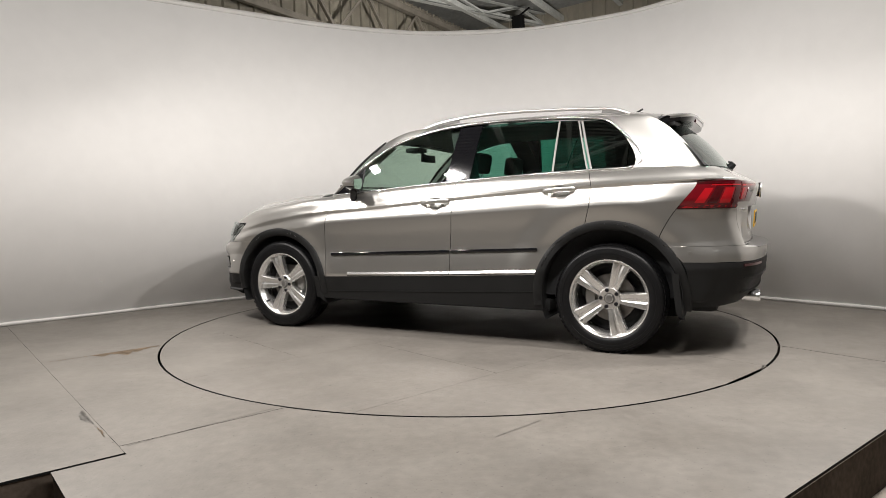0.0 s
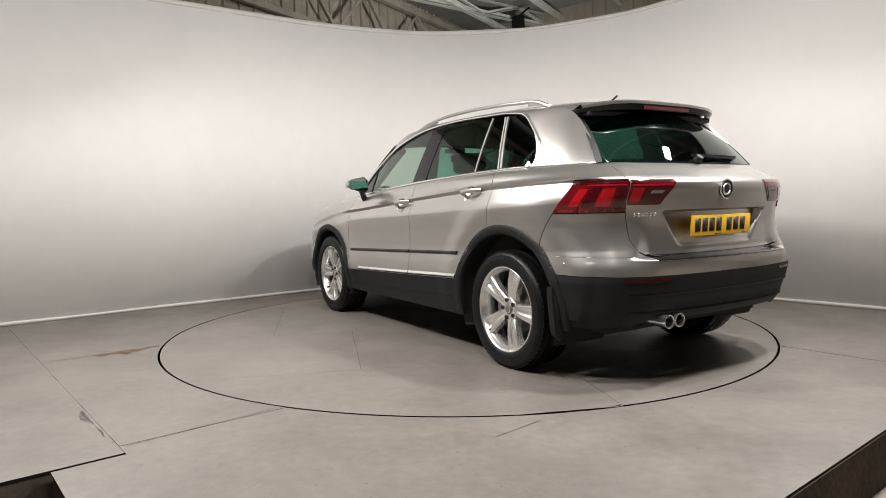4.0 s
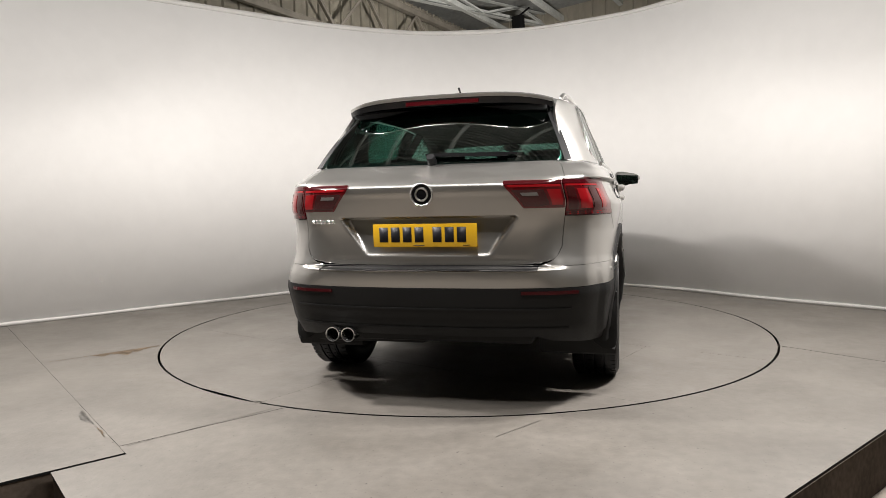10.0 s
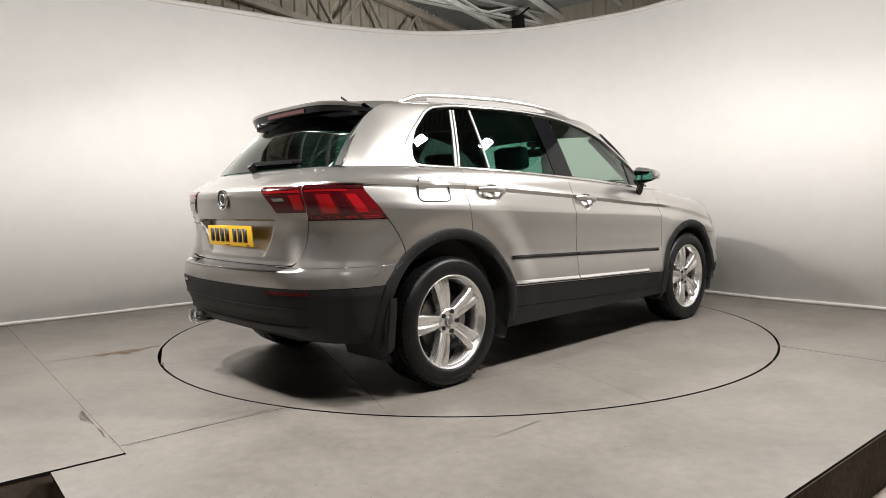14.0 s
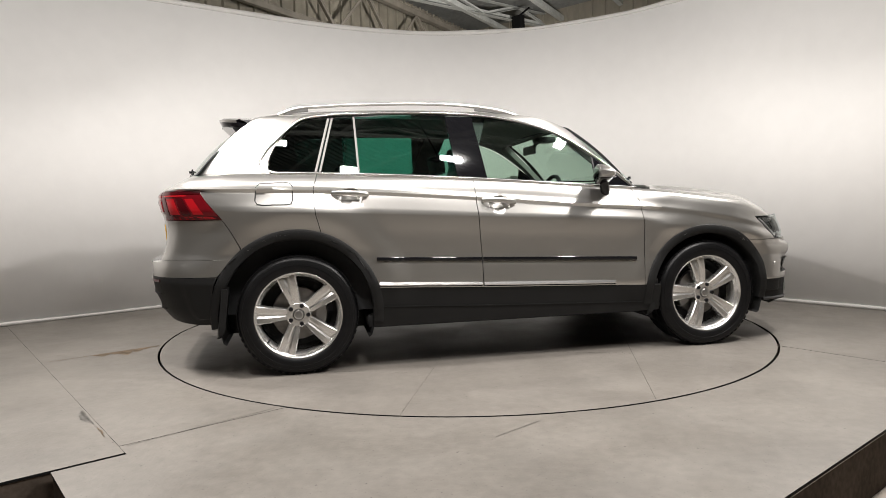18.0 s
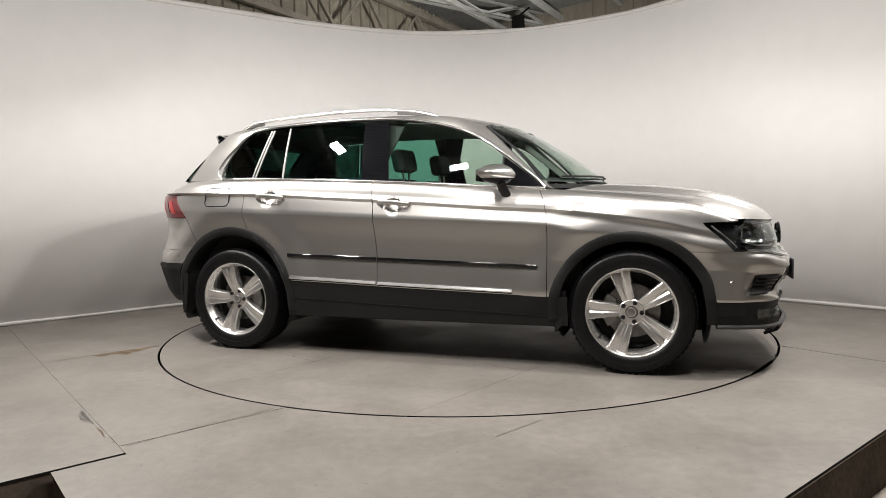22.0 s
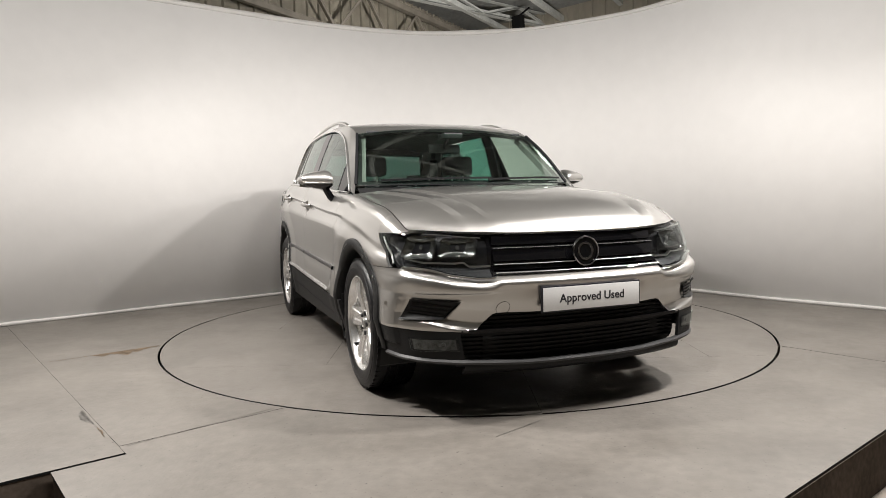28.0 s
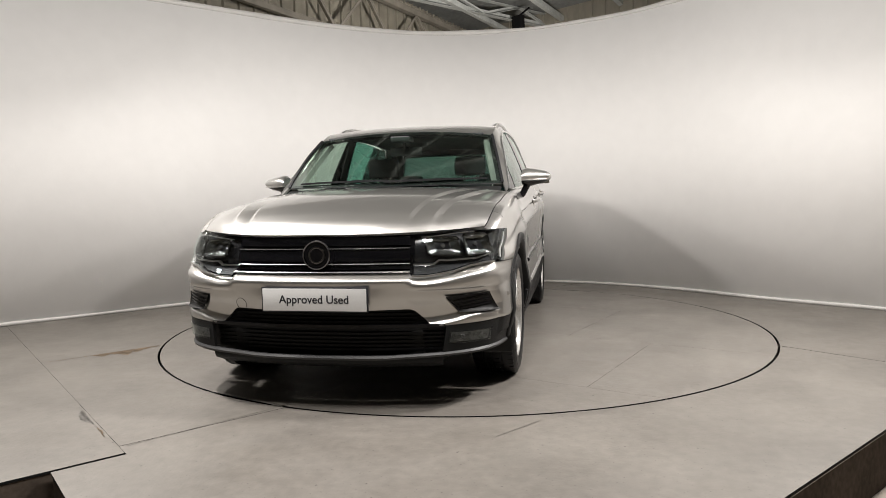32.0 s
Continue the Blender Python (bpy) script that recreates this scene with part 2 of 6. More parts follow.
def strip(y0, y1, x0, x1):
    """A piece of the disc between two parallels, its ends cut at x0, x1 or by the rim."""
    n, top = 40, []
    g = 0.0008
    for i in range(n + 1):
        y = y0 + g + (y1 - y0 - 2 * g) * i / n
        r = math.sqrt(max(0.0, DISC**2 - y * y))
        top.append((max(x0 + g, -r), min(x1 - g, r), y))
    bm = bmesh.new()
    grid_faces(bm, [[(a, y, -0.022), (a, y, 0.0), (b, y, 0.0), (b, y, -0.022)] for a, b, y in top])
    bmesh.ops.holes_fill(bm, edges=bm.edges)
    return bm


for y0, y1, cuts in ((-2.26, -1.22, (-3, 0.3, 3)), (-1.22, 0.0, (-3, -0.9, 1.5, 3)), (0.0, 1.22, (-3, -1.5, 0.9, 3)), (1.22, 2.26, (-3, -0.3, 3))):
    for x0, x1 in zip(cuts, cuts[1:]):
        ob = part("disc_sheet", strip(y0, y1, x0, x1), M_DISC, table)
        shaded_edges(ob)
        ob.matrix_basis = pose(0, 0, 0, 0, 0, 68.5)
bm = bmesh.new()
bmesh.ops.create_cone(bm, cap_ends=False, segments=128, radius1=RING + 0.03, radius2=RING + 0.03, depth=0.22, matrix=Matrix.Translation((0, 0, -0.137)))
bmesh.ops.create_cone(bm, cap_ends=True, segments=96, radius1=RING + 0.03, radius2=RING + 0.03, depth=0.01, matrix=Matrix.Translation((0, 0, -0.24)))
well = tagged(obj("turntable_well", bm, M_BLACK), "dark round well below the turntable's edge", "well", kind="structure")

# the curved white studio wall
PLAN = spline([(-7.6, -3.0), (-6.2, -1.72), (-4.07, 0.27), (-3.4, 0.88), (-2.53, 1.6), (-1.6, 2.33), (-0.9, 2.71), (-0.2, 2.9), (0.5, 2.88),
               (1.1, 2.68), (1.84, 2.25), (2.31, 1.78), (2.7, 1.28), (3.06, 0.86), (3.58, 0.33), (5.2, -1.4), (6.4, -2.7)], 140)
NORM = np.gradient(PLAN, axis=0)
NORM = np.c_[-NORM[:, 1], NORM[:, 0]] / np.linalg.norm(NORM, axis=1)[:, None]


def wall_band(name, z0, z1, d0, d1, material, smooth=True, wave=0.0):
    """A band of the curved wall between two heights, from offset d0 (inside) to d1 (behind)."""
    bm = bmesh.new()
    rows = []
    for k, ((x, y), (nx, ny)) in enumerate(zip(PLAN, NORM)):
        w = wave * noise.noise((k * 0.13, 3.1, 0)) if wave else 0
        rows.append([(x + nx * d, y + ny * d, z) for d, z in ((d0, z0), (d0, z1 + w), (d1, z1 + w), (d1, z0))])
    V = [[bm.verts.new(p) for p in r] for r in rows]
    for i in range(len(V) - 1):
        for j in range(4):
            bm.faces.new((V[i][j], V[i + 1][j], V[i + 1][(j + 1) % 4], V[i][(j + 1) % 4]))
    bm.faces.new(V[0])
    bm.faces.new(V[-1][::-1])
    ob = obj(name, bm, material)
    for p in ob.data.polygons:
        p.use_smooth = abs(p.normal.z) < 0.5
    return ob


w = wall_band("wall_studio", 0.0, 3.022, 0.0, 0.06, M_WALL)
tagged(w, "tall curved smooth white studio backdrop wall", "wall", kind="structure")
w = wall_band("baseboard", 0.002, 0.032, -0.010, -0.002, M_TRIM, wave=0.012)
tagged(w, "low white painted strip along the curved wall", "baseboard", kind="structure")
w = wall_band("wall_cap", 3.0225, 3.072, -0.004, 0.075, M_TRIM, wave=0.03)
tagged(w, "white capping strip on the curved wall", "trim", kind="structure")

# the warehouse: two clad walls that meet behind the studio, roof sheets and steel
CORNER, DL, DR = Vector((0.29, 11.64, 0)), Vector((-0.466, -0.885, 0)), Vector((0.798, -0.603, 0))
EAVE = 5.0


def clad_wall(name, p, d, length, label, pitch=0.31):
    """A wall of ribbed metal cladding along d from p."""
    n = int(length / pitch)
    prof = [(0, 0), (0.235, 0), (0.25, 0.03), (0.285, 0.03), (0.30, 0)]
    side = Vector((0, 0, 1)).cross(d).normalized()
    bm = bmesh.new()
    rows = []
    for k in range(n):
        for u, o in prof:
            b = p + d * (k * pitch + u * pitch / 0.31) + side * o
            rows.append([b + Vector((0, 0, z)) for z in (-0.25, EAVE + 0.4)])
    grid_faces(bm, rows)
    bmesh.ops.solidify(bm, geom=bm.faces, thickness=0.02)
    return tagged(obj(name, bm, M_CLAD, recalc=False), label, "wall", kind="structure")


clad_wall("wall_west", CORNER, DL, 26, "beige ribbed metal cladding wall of the warehouse")
clad_wall("wall_east", CORNER, DR, 22, "beige ribbed metal cladding wall of the warehouse")
PL, PR = CORNER + DL * 26, CORNER + DR * 22
for nm, p, q in (("wall_south", PL, PL + Vector((9, -9, 0))), ("wall_rear", PL + Vector((9, -9, 0)), PR)):
    bm = bmesh.new()
    add_beam(bm, p + Vector((0, 0, 2.5)), q + Vector((0, 0, 2.5)), 0.1, 5.8)
    tagged(obj(nm, bm, M_CLAD), "plain beige warehouse wall", "wall", kind="structure")

# roof sheets: corrugated, rising gently from the west wall
bm = bmesh.new()
rd, rs = DR.normalized(), DL.normalized()
rows = []
for k in range(240):
    for u, o in ((0, 0), (0.07, 0.03), (0.10, 0.03)):
        b = CORNER + rs * (-2 + k * 0.155 + u)
        rows.append([b + rd * v + Vector((0, 0, EAVE + o + 0.05 * max(0, min(v, 24 - v)))) for v in (-8, 12, 30)])
grid_faces(bm, rows)
bmesh.ops.solidify(bm, geom=bm.faces, thickness=0.02)
tagged(obj("ceiling", bm, M_ROOF, recalc=False), "dark grey corrugated warehouse roof sheets", "ceiling", kind="structure")


# steel: a brace frame on the west wall, roof trusses and purlins
def truss(name, p, q, label, up=0.75, w=0.07, material=M_STEEL):
    """A lattice beam from p to q with top and bottom chords and diagonals."""
    p, q = Vector(p), Vector(q)
    t = empty(name, Matrix(), label, "truss", "roof trusses", kind="structure")
    rise = Vector((0, 0, up))
    for a, b in ((p, q), (p + rise, q + rise)):
        bm = bmesh.new()
        add_angle(bm, a, b, w)
        part("chord", bm, material, t)
    n = max(2, int((q - p).length / 0.9))
    for k in range(n):
        a, b = p.lerp(q, k / n), p.lerp(q, (k + 1) / n)
        bm = bmesh.new()
        add_angle(bm, a + rise * (k % 2), b + rise * (1 - k % 2), w * 0.6)
        part("diagonal", bm, material, t)
    return t


SL = Vector((0, 0, 1)).cross(DL).normalized()
base = CORNER + SL * 0.22
# lattice girder along the west wall
truss("girder", base + DL * 0.2 + Vector((0, 0, 4.02)), base + DL * 22 + Vector((0, 0, 4.02)), "dull brown lattice girder along the cladding wall", 0.9, 0.09, M_RUST)
bm = bmesh.new()
add_beam(bm, base + DL * 0.0 + Vector((0, 0, 4.98)), base + DL * 24 + Vector((0, 0, 4.98)), 0.14, 0.12)
tagged(obj("eaves_beam", bm, M_RUST), "dull brown steel eaves beam under the roof", "beam", kind="structure")
# trusses that span the hall, one of them in view above the wall
for k, (p, q) in enumerate((((-0.95, 7.9, 4.98), (2.15, 10.5, 4.98)), ((-3.4, 3.2, 4.95), (7.6, 5.4, 4.95)), ((-5.6, -0.9, 4.95), (9.4, 1.7, 4.95)),
                            ((-7.6, -4.9, 4.95), (11.0, -2.2, 4.95)), ((-9.0, -8.6, 4.95), (11.0, -6.2, 4.95)))):
    truss("roof_truss", p, q, "pale painted steel lattice roof truss", 0.5 if k else 0.3, 0.10 if k else 0.13)
for v in (1.2, 2.6, 4.0, 5.4, 7.0, 8.6, 10.2):
    bm = bmesh.new()
    z = EAVE - 0.09 + 0.05 * v
    add_angle(bm, CORNER + DR * v - DL * 0.5 + Vector((0, 0, z)), CORNER + DR * v + DL * 26 + Vector((0, 0, z)), 0.10)
    tagged(obj("purlin", bm, M_STEEL), "pale steel purlin under the roof sheets", "purlin", group="roof purlins", kind="structure")

# lamps: the flood panels that light the set, and a black one up on the truss
for k, (eye, aim, w, h, p) in enumerate(LAMPS):
    f = empty("flood_light", look(eye, aim), "rectangular led flood light panel with a dark housing", "flood light", "flood lights", kind="structure")
    bm = bmesh.new()
    add_box(bm, (-w / 2 - 0.03, -h / 2 - 0.03, 0.02), (w / 2 + 0.03, h / 2 + 0.03, 0.07), None, 0.008)
    part("housing", bm, M_BLACK, f)
    bm = bmesh.new()
    for s in (-1, 1):
        add_box(bm, (s * (w / 2 + 0.035) - 0.01, -0.02, -0.0), (s * (w / 2 + 0.035) + 0.01, 0.02, 0.30))
    add_box(bm, (-w / 2 - 0.045, -0.02, 0.30), (w / 2 + 0.045, 0.02, 0.32))
    part("bracket", bm, M_BLACK, f)
    bm = bmesh.new()
    m = look(eye, aim)
    hook = m @ Vector((0, 0, 0.31))
    add_cyl(bm, m.inverted() @ hook, m.inverted() @ Vector((hook.x, hook.y, 5.3)), 0.012, 0.012, 10)
    part("drop_rod", bm, M_BLACK, f)
# housing and pole for the added fill lamp, all out of view
f = empty("roof_fill_light", look(*ROOF_FILL), "unseen fill light added behind the curved wall, aimed at the roof", "flood light", kind="structure")
bm = bmesh.new()
add_box(bm, (-0.33, -0.18, 0.02), (0.33, 0.18, 0.08), None, 0.01)
part("housing", bm, M_BLACK, f)
bm = bmesh.new()
m = look(*ROOF_FILL).inverted()
add_beam(bm, m @ Vector((2.25, 5.55, -0.25)), m @ Vector((2.25, 5.55, 2.95)), 0.05, 0.05, (1, 0, 0))
part("pole", bm, M_BLACK, f)
f = empty("flood_light", look(*HALL), "small black flood light hung on the roof truss", "flood light", kind="structure")
bm = bmesh.new()
add_box(bm, (-0.13, -0.15, 0.015), (0.13, 0.15, 0.16), None, 0.02)
part("housing", bm, M_BLACK, f)
bm = bmesh.new()
add_beam(bm, (0, 0.1, 0.05), (-0.35, 0.25, 0.05), 0.03, 0.03)
part("bracket", bm, M_BLACK, f)


# ---- the car: x ahead, y to its left, z up, origin on the ground between the axles ----
M_PAINT = mat("champagne_silver_paint", (0.53, 0.517, 0.494), 0.30, 0.92, 1.0, vary=0.012, scale=700, vary2=0.01, scale2=3)
M_CLADDING = mat("black_textured_plastic", (0.012, 0.012, 0.012), 0.5, spec=0.2, vary=0.08, scale=5, bump=0.0004, bscale=900)
M_GLOSS = mat("gloss_black_trim", (0.005, 0.005, 0.006), 0.06, spec=0.45)
M_FOG = mat("fog_lamp_reflector", (0.10, 0.10, 0.095), 0.35, 0.6, vary=0.5, scale=60)
M_CHROME = mat("bright_chrome", (0.88, 0.88, 0.87), 0.18, 0.95)
M_BAR = mat("grey_window_bar", (0.22, 0.215, 0.205), 0.5, 0.5)
M_SATIN = mat("satin_silver_trim", (0.74, 0.73, 0.71), 0.30, 1.0)
M_RUBBER = mat("tyre_rubber", (0.0045, 0.0045, 0.005), 0.42, spec=0.26, vary=0.25, scale=14, bump=0.0006, bscale=220)
M_ALLOY = mat("machined_alloy", (0.78, 0.77, 0.75), 0.27, 0.9, vary=0.05, scale=40, stretch=(1, 1, 6))
M_ALLOYDARK = mat("grey_alloy_paint", (0.30, 0.295, 0.285), 0.35, 0.9)
M_IRON = mat("brake_iron", (0.22, 0.21, 0.20), 0.4, 1.0, vary=0.2, scale=30)
M_WELL = mat("wheel_well_liner", (0.010, 0.010, 0.010), 0.8)
M_TRIMDARK = mat("dark_cabin_trim", (0.022, 0.023, 0.025), 0.6, vary=0.15, scale=30)
M_SEAT = mat("charcoal_seat_cloth", (0.030, 0.031, 0.034), 0.85, vary=0.2, scale=60, bump=0.0008, bscale=300)
M_LINER = mat("grey_headliner", (0.32, 0.315, 0.30), 0.9, vary=0.05, scale=20)
M_GLASS = window_glass("green_tinted_window", (0.68, 0.81, 0.73), 0.07)
M_QUARTER = window_glass("darkest_tinted_window", (0.035, 0.075, 0.065), 0.08)
M_REARGLASS = window_glass("dark_rear_window", (0.08, 0.17, 0.145), 0.14)
M_SCREEN = window_glass("windscreen_glass", (0.68, 0.80, 0.73), 0.15)
M_PRIVACY = window_glass("dark_tinted_window", (0.16, 0.43, 0.345), 0.08)
M_LENS = window_glass("clear_lamp_lens", (0.82, 0.84, 0.85), 0.035)
M_CELL = mat("dark_lamp_cell", (0.022, 0.022, 0.023), 0.5, 0.0, spec=0.2, vary=0.6, scale=90, vary2=0.4, scale2=250, bump=0.001, bscale=220)
M_DIMCHROME = mat("dim_chrome", (0.30, 0.30, 0.31), 0.12, 1.0)
M_RED = mat("red_lamp_lens", (0.10, 0.003, 0.006), 0.08, 0.0, 1.0)
M_REDDARK = mat("dark_red_lamp_lens", (0.045, 0.002, 0.004), 0.08, 0.0, 1.0)
M_REDLIT = mat("bright_red_reflector", (0.30, 0.006, 0.010), 0.10, 0.0, 1.0)
M_PLATEY = mat("yellow_reflective_plate", (0.80, 0.46, 0.02), 0.35, vary=0.03, scale=200)
M_PLATEW = mat("white_plate", (0.80, 0.80, 0.79), 0.35, vary=0.02, scale=100)
M_INK = mat("black_plate_ink", (0.015, 0.015, 0.02), 0.5)
M_DISH = mat("grey_reflector_dish", (0.25, 0.255, 0.24), 0.22, 0.95, vary=0.5, scale=70, vary2=0.35, scale2=200, bump=0.001, bscale=160)
M_LAMPBOX = mat("black_lamp_box", (0.016, 0.016, 0.017), 0.25, 0.0)
M_BOWL = mat("grey_reflector_bowl", (0.42, 0.42, 0.43), 0.25, 0.9)
M_CHIN = mat("dark_grey_chin_plastic", (0.032, 0.032, 0.033), 0.45, vary=0.1, scale=20)
M_SEAL = mat("black_rubber_seal", (0.008, 0.008, 0.009), 0.5, spec=0.25)
M_MIRROR = mat("mirror_glass", (0.85, 0.87, 0.88), 0.02, 1.0)


def table1(*pts):
    """A smooth function of one variable through the given points."""
    P = np.array(sorted(pts), float)
    t = np.linspace(P[0, 0], P[-1, 0], 600)
    m = np.gradient(P[:, 1], P[:, 0])
    i = np.clip(np.searchsorted(P[:, 0], t, "right") - 1, 0, len(P) - 2)
    h = P[i + 1, 0] - P[i, 0]
    u = (t - P[i, 0]) / h
    v = ((2 * u**3 - 3 * u**2 + 1) * P[i, 1] + (u**3 - 2 * u**2 + u) * h * m[i] + (-2 * u**3 + 3 * u**2) * P[i + 1, 1] + (u**3 - u**2) * h * m[i + 1])
    return lambda x: np.interp(x, t, v)


def line1(*pts):
    P = np.array(sorted(pts), float)
    return lambda x: np.interp(x, P[:, 0], P[:, 1])


def step(x, a, b):
    u = np.clip((x - a) / (b - a), 0, 1)
    return u * u * (3 - 2 * u)


# lines of the side: shoulder, crease, belt, sill, moulding, window top
hatch_y = line1((0.6, 0.50), (0.697, 0.555), (0.715, 0.61), (0.745, 0.642), (0.785, 0.660), (0.93, 0.668), (1.10, 0.672), (1.19, 0.690), (1.3, 0.69))
z_sh = table1((-2.2, 1.108), (-1.92, 1.101), (-1.19, 1.079), (-0.22, 1.019), (0.55, 0.96), (1.0, 0.929), (1.4, 0.875), (1.8, 0.80), (2.3, 0.70))
z_cr = table1((-2.2, 1.0), (-1.79, 0.977), (-1.126, 0.952), (-0.222, 0.908), (0.844, 0.856), (1.3, 0.815), (2.3, 0.66))
z_sill = line1((-2.3, 0.56), (-0.863, 0.501), (-0.161, 0.471), (0.86, 0.437), (2.3, 0.42))
z_mou = line1((-2.3, 0.72), (-0.875, 0.670), (0.811, 0.611), (2.3, 0.56))
z_top = table1((-1.45, 1.40), (-1.289, 1.524), (-1.107, 1.533), (-0.862, 1.546), (-0.389, 1.549), (-0.1, 1.532), (0.048, 1.512), (0.339, 1.424),
               (0.593, 1.268), (0.70, 1.19), (0.83, 1.085))
# upper edge of the side panels: the belt, then the bonnet's shut line
z_up = table1((-2.3, 1.19), (-1.9, 1.192), (-1.45, 1.188), (-0.216, 1.136), (0.563, 1.083), (0.811, 1.068), (1.095, 1.046), (1.42, 1.005), (1.70, 0.964),
              (1.86, 0.915), (1.96, 0.876), (2.0, 0.868), (2.03, 0.866), (2.08, 0.90), (2.3, 0.95))
y_up = table1((-2.3, 0.70), (-1.9, 0.742), (-1.6, 0.785), (-1.45, 0.802), (-0.8, 0.842), (-0.2, 0.848), (0.4, 0.838), (0.811, 0.812), (1.095, 0.805),
              (1.42, 0.805), (1.70, 0.798), (1.96, 0.775), (2.03, 0.76), (2.3, 0.65))
y_glass = table1((-2.0, 0.69), (-1.6, 0.752), (-1.45, 0.776), (-1.2, 0.805), (-0.8, 0.828), (-0.2, 0.836), (0.4, 0.826), (0.811, 0.798), (1.0, 0.78))

# the plan outline from the middle of the front to the middle of the tail
OUT = spline([(2.235, 0), (2.228, 0.22), (2.194, 0.44), (2.146, 0.64), (2.066, 0.778), (1.957, 0.856), (1.82, 0.891), (1.6, 0.904), (1.34, 0.908), (0.8, 0.918),
              (0, 0.921), (-0.8, 0.920), (-1.34, 0.912), (-1.6, 0.896), (-1.80, 0.866), (-1.95, 0.82), (-2.05, 0.755), (-2.115, 0.66), (-2.165, 0.48),
              (-2.193, 0.24), (-2.2, 0)], 900)
OUT[0, 1] = OUT[-1, 1] = 0.0
OS = np.linspace(0, 1, 900)
MID = int(np.argmax(OUT[:, 1]))
plan_x = lambda s: np.interp(s, OS, OUT[:, 0])
plan_y = lambda s: np.interp(s, OS, OUT[:, 1])
s_of_x = lambda x: np.interp(-np.asarray(x, float), -OUT[:, 0], OS)
s_front = lambda y: np.interp(y, OUT[:MID, 1], OS[:MID])
s_rear = lambda y: np.interp(-np.asarray(y, float), -OUT[MID:, 1], OS[MID:])
dx_front = table1((0.15, -0.15), (0.20, -0.08), (0.235, -0.032), (0.28, -0.026), (0.33, -0.028), (0.42, -0.035), (0.50, -0.022), (0.55, -0.004), (0.60, 0.0), (0.645, 0.0),
                  (0.668, -0.02), (0.69, -0.05), (0.75, -0.06), (0.80, -0.075), (0.845, -0.10), (0.90, -0.105), (1.2, -0.105))
dx_rear = table1((0.15, 0.22), (0.25, 0.13), (0.30, 0.08), (0.35, 0.035), (0.40, 0.0), (0.45, -0.015), (0.48, -0.03), (0.53, -0.04), (0.60, -0.047), (0.655, -0.052),
                 (0.676, -0.051), (0.682, -0.049), (0.690, 0.0), (0.697, 0.045), (0.704, 0.048), (0.75, 0.05), (0.85, 0.045), (0.93, 0.03), (1.02, 0.012), (1.06, 0.004), (1.08, 0.006), (1.10, 0.03),
                 (1.14, 0.10), (1.19, 0.19), (1.30, 0.4))
dx_corner = table1((0.15, 0.22), (0.25, 0.13), (0.30, 0.08), (0.35, 0.035), (0.40, 0.0), (0.45, -0.015), (0.53, -0.04), (0.60, -0.047), (0.64, -0.043), (0.70, -0.020),
                   (0.76, 0.006), (0.82, 0.024), (0.87, 0.032), (0.93, 0.03), (1.02, 0.012), (1.06, 0.006), (1.09, 0.012), (1.10, 0.02), (1.14, 0.08), (1.19, 0.17), (1.30, 0.4))
NODES = {}


def nodes(x):
    """Heights and half-widths of the side's section at x."""
    x = round(float(x), 4)
    if x not in NODES:
        NODES[x] = section(x)
    return NODES[x]


def section(x):
    sh, cr, si, mo, up, yu = z_sh(x), z_cr(x), z_sill(x), z_mou(x), z_up(x), y_up(x)
    k = 1 - step(x, 0.86, 1.06)
    f = step(x, 0.8, 1.15)
    z = [0.15, 0.29, si - 0.02, si + 0.015, mo - 0.06, mo + 0.02, (mo + cr) / 2 + 0.01, cr - 0.015, cr + 0.004, sh - 0.022, sh - 0.013, sh + 0.008]
    y = [0.862, 0.888, 0.910, 0.918, 0.909, 0.898, 0.9015, 0.913, 0.9145 - 0.006 * (1 - k), 0.893 - 0.006 * k, 0.893 - 0.009 * k, 0.895 + 0.004 * k]
    g = up - sh
    z += [sh + 0.25 * g, sh + 0.55 * g, sh + 0.75 * g, sh + 0.88 * g, sh + 0.955 * g, up]
    xc = min(max(x, -1.9), 2.0)
    e = float(y_up(xc)) / (float(plan_y(s_of_x(xc))) / 0.92)
    e += (0.86 - e) * float(step(x, 2.0, 2.07))
    d = 0.892 - e
    soft = [0.12, 0.34, 0.54, 0.72, 0.86, 1.0]
    hard = [0.05, 0.16, 0.29, 0.46, 0.70, 1.0]
    y += [0.892 - d * ((1 - f) * a + f * b) for a, b in zip(soft, hard)]
    return np.maximum.accumulate(np.array(z)), np.array(y)


def swell(x, z):
    """The raised lips round the wheel arches."""
    out = 0.0
    for cx, cz, rc in ((1.3405, 0.348, 0.545), (-1.3405, 0.36, 0.588)):
        r = math.hypot(x - cx, z - cz)
        if z > 0.35 and r < rc + 0.16:
            out += 0.013 * (step(r, rc + 0.15, rc) if r > rc else 1 - 0.55 * step(rc - r, 0, 0.10))
    return out


def body(s, z):
    """A point of the lower body's left half at the plan's parameter s and height z."""
    X = float(plan_x(s))
    zz, yy = nodes(X)
    y = float(plan_y(s)) / 0.92 * float(np.interp(z, zz, yy))
    x = X + float(step(X, 1.45, 2.15)) * float(dx_front(z))
    if X < -1.2:
        k = float(step(plan_y(s), 0.50, 0.70))
        x += float(step(-X, 1.2, 2.05)) * (float(dx_rear(z)) * (1 - k) + float(dx_corner(z)) * k)
    if -1.95 < X < 1.95:
        y += swell(X, z)
    return Vector((x, y, z))


def outward(s):
    """The level direction out of the body at s."""
    i = min(max(int(s * 899), 1), 897)
    d = OUT[i + 1] - OUT[i - 1]
    n = Vector((-d[1], d[0], 0)).normalized()
    return n if n.x * OUT[i, 0] + n.y * OUT[i, 1] > 0 else -n


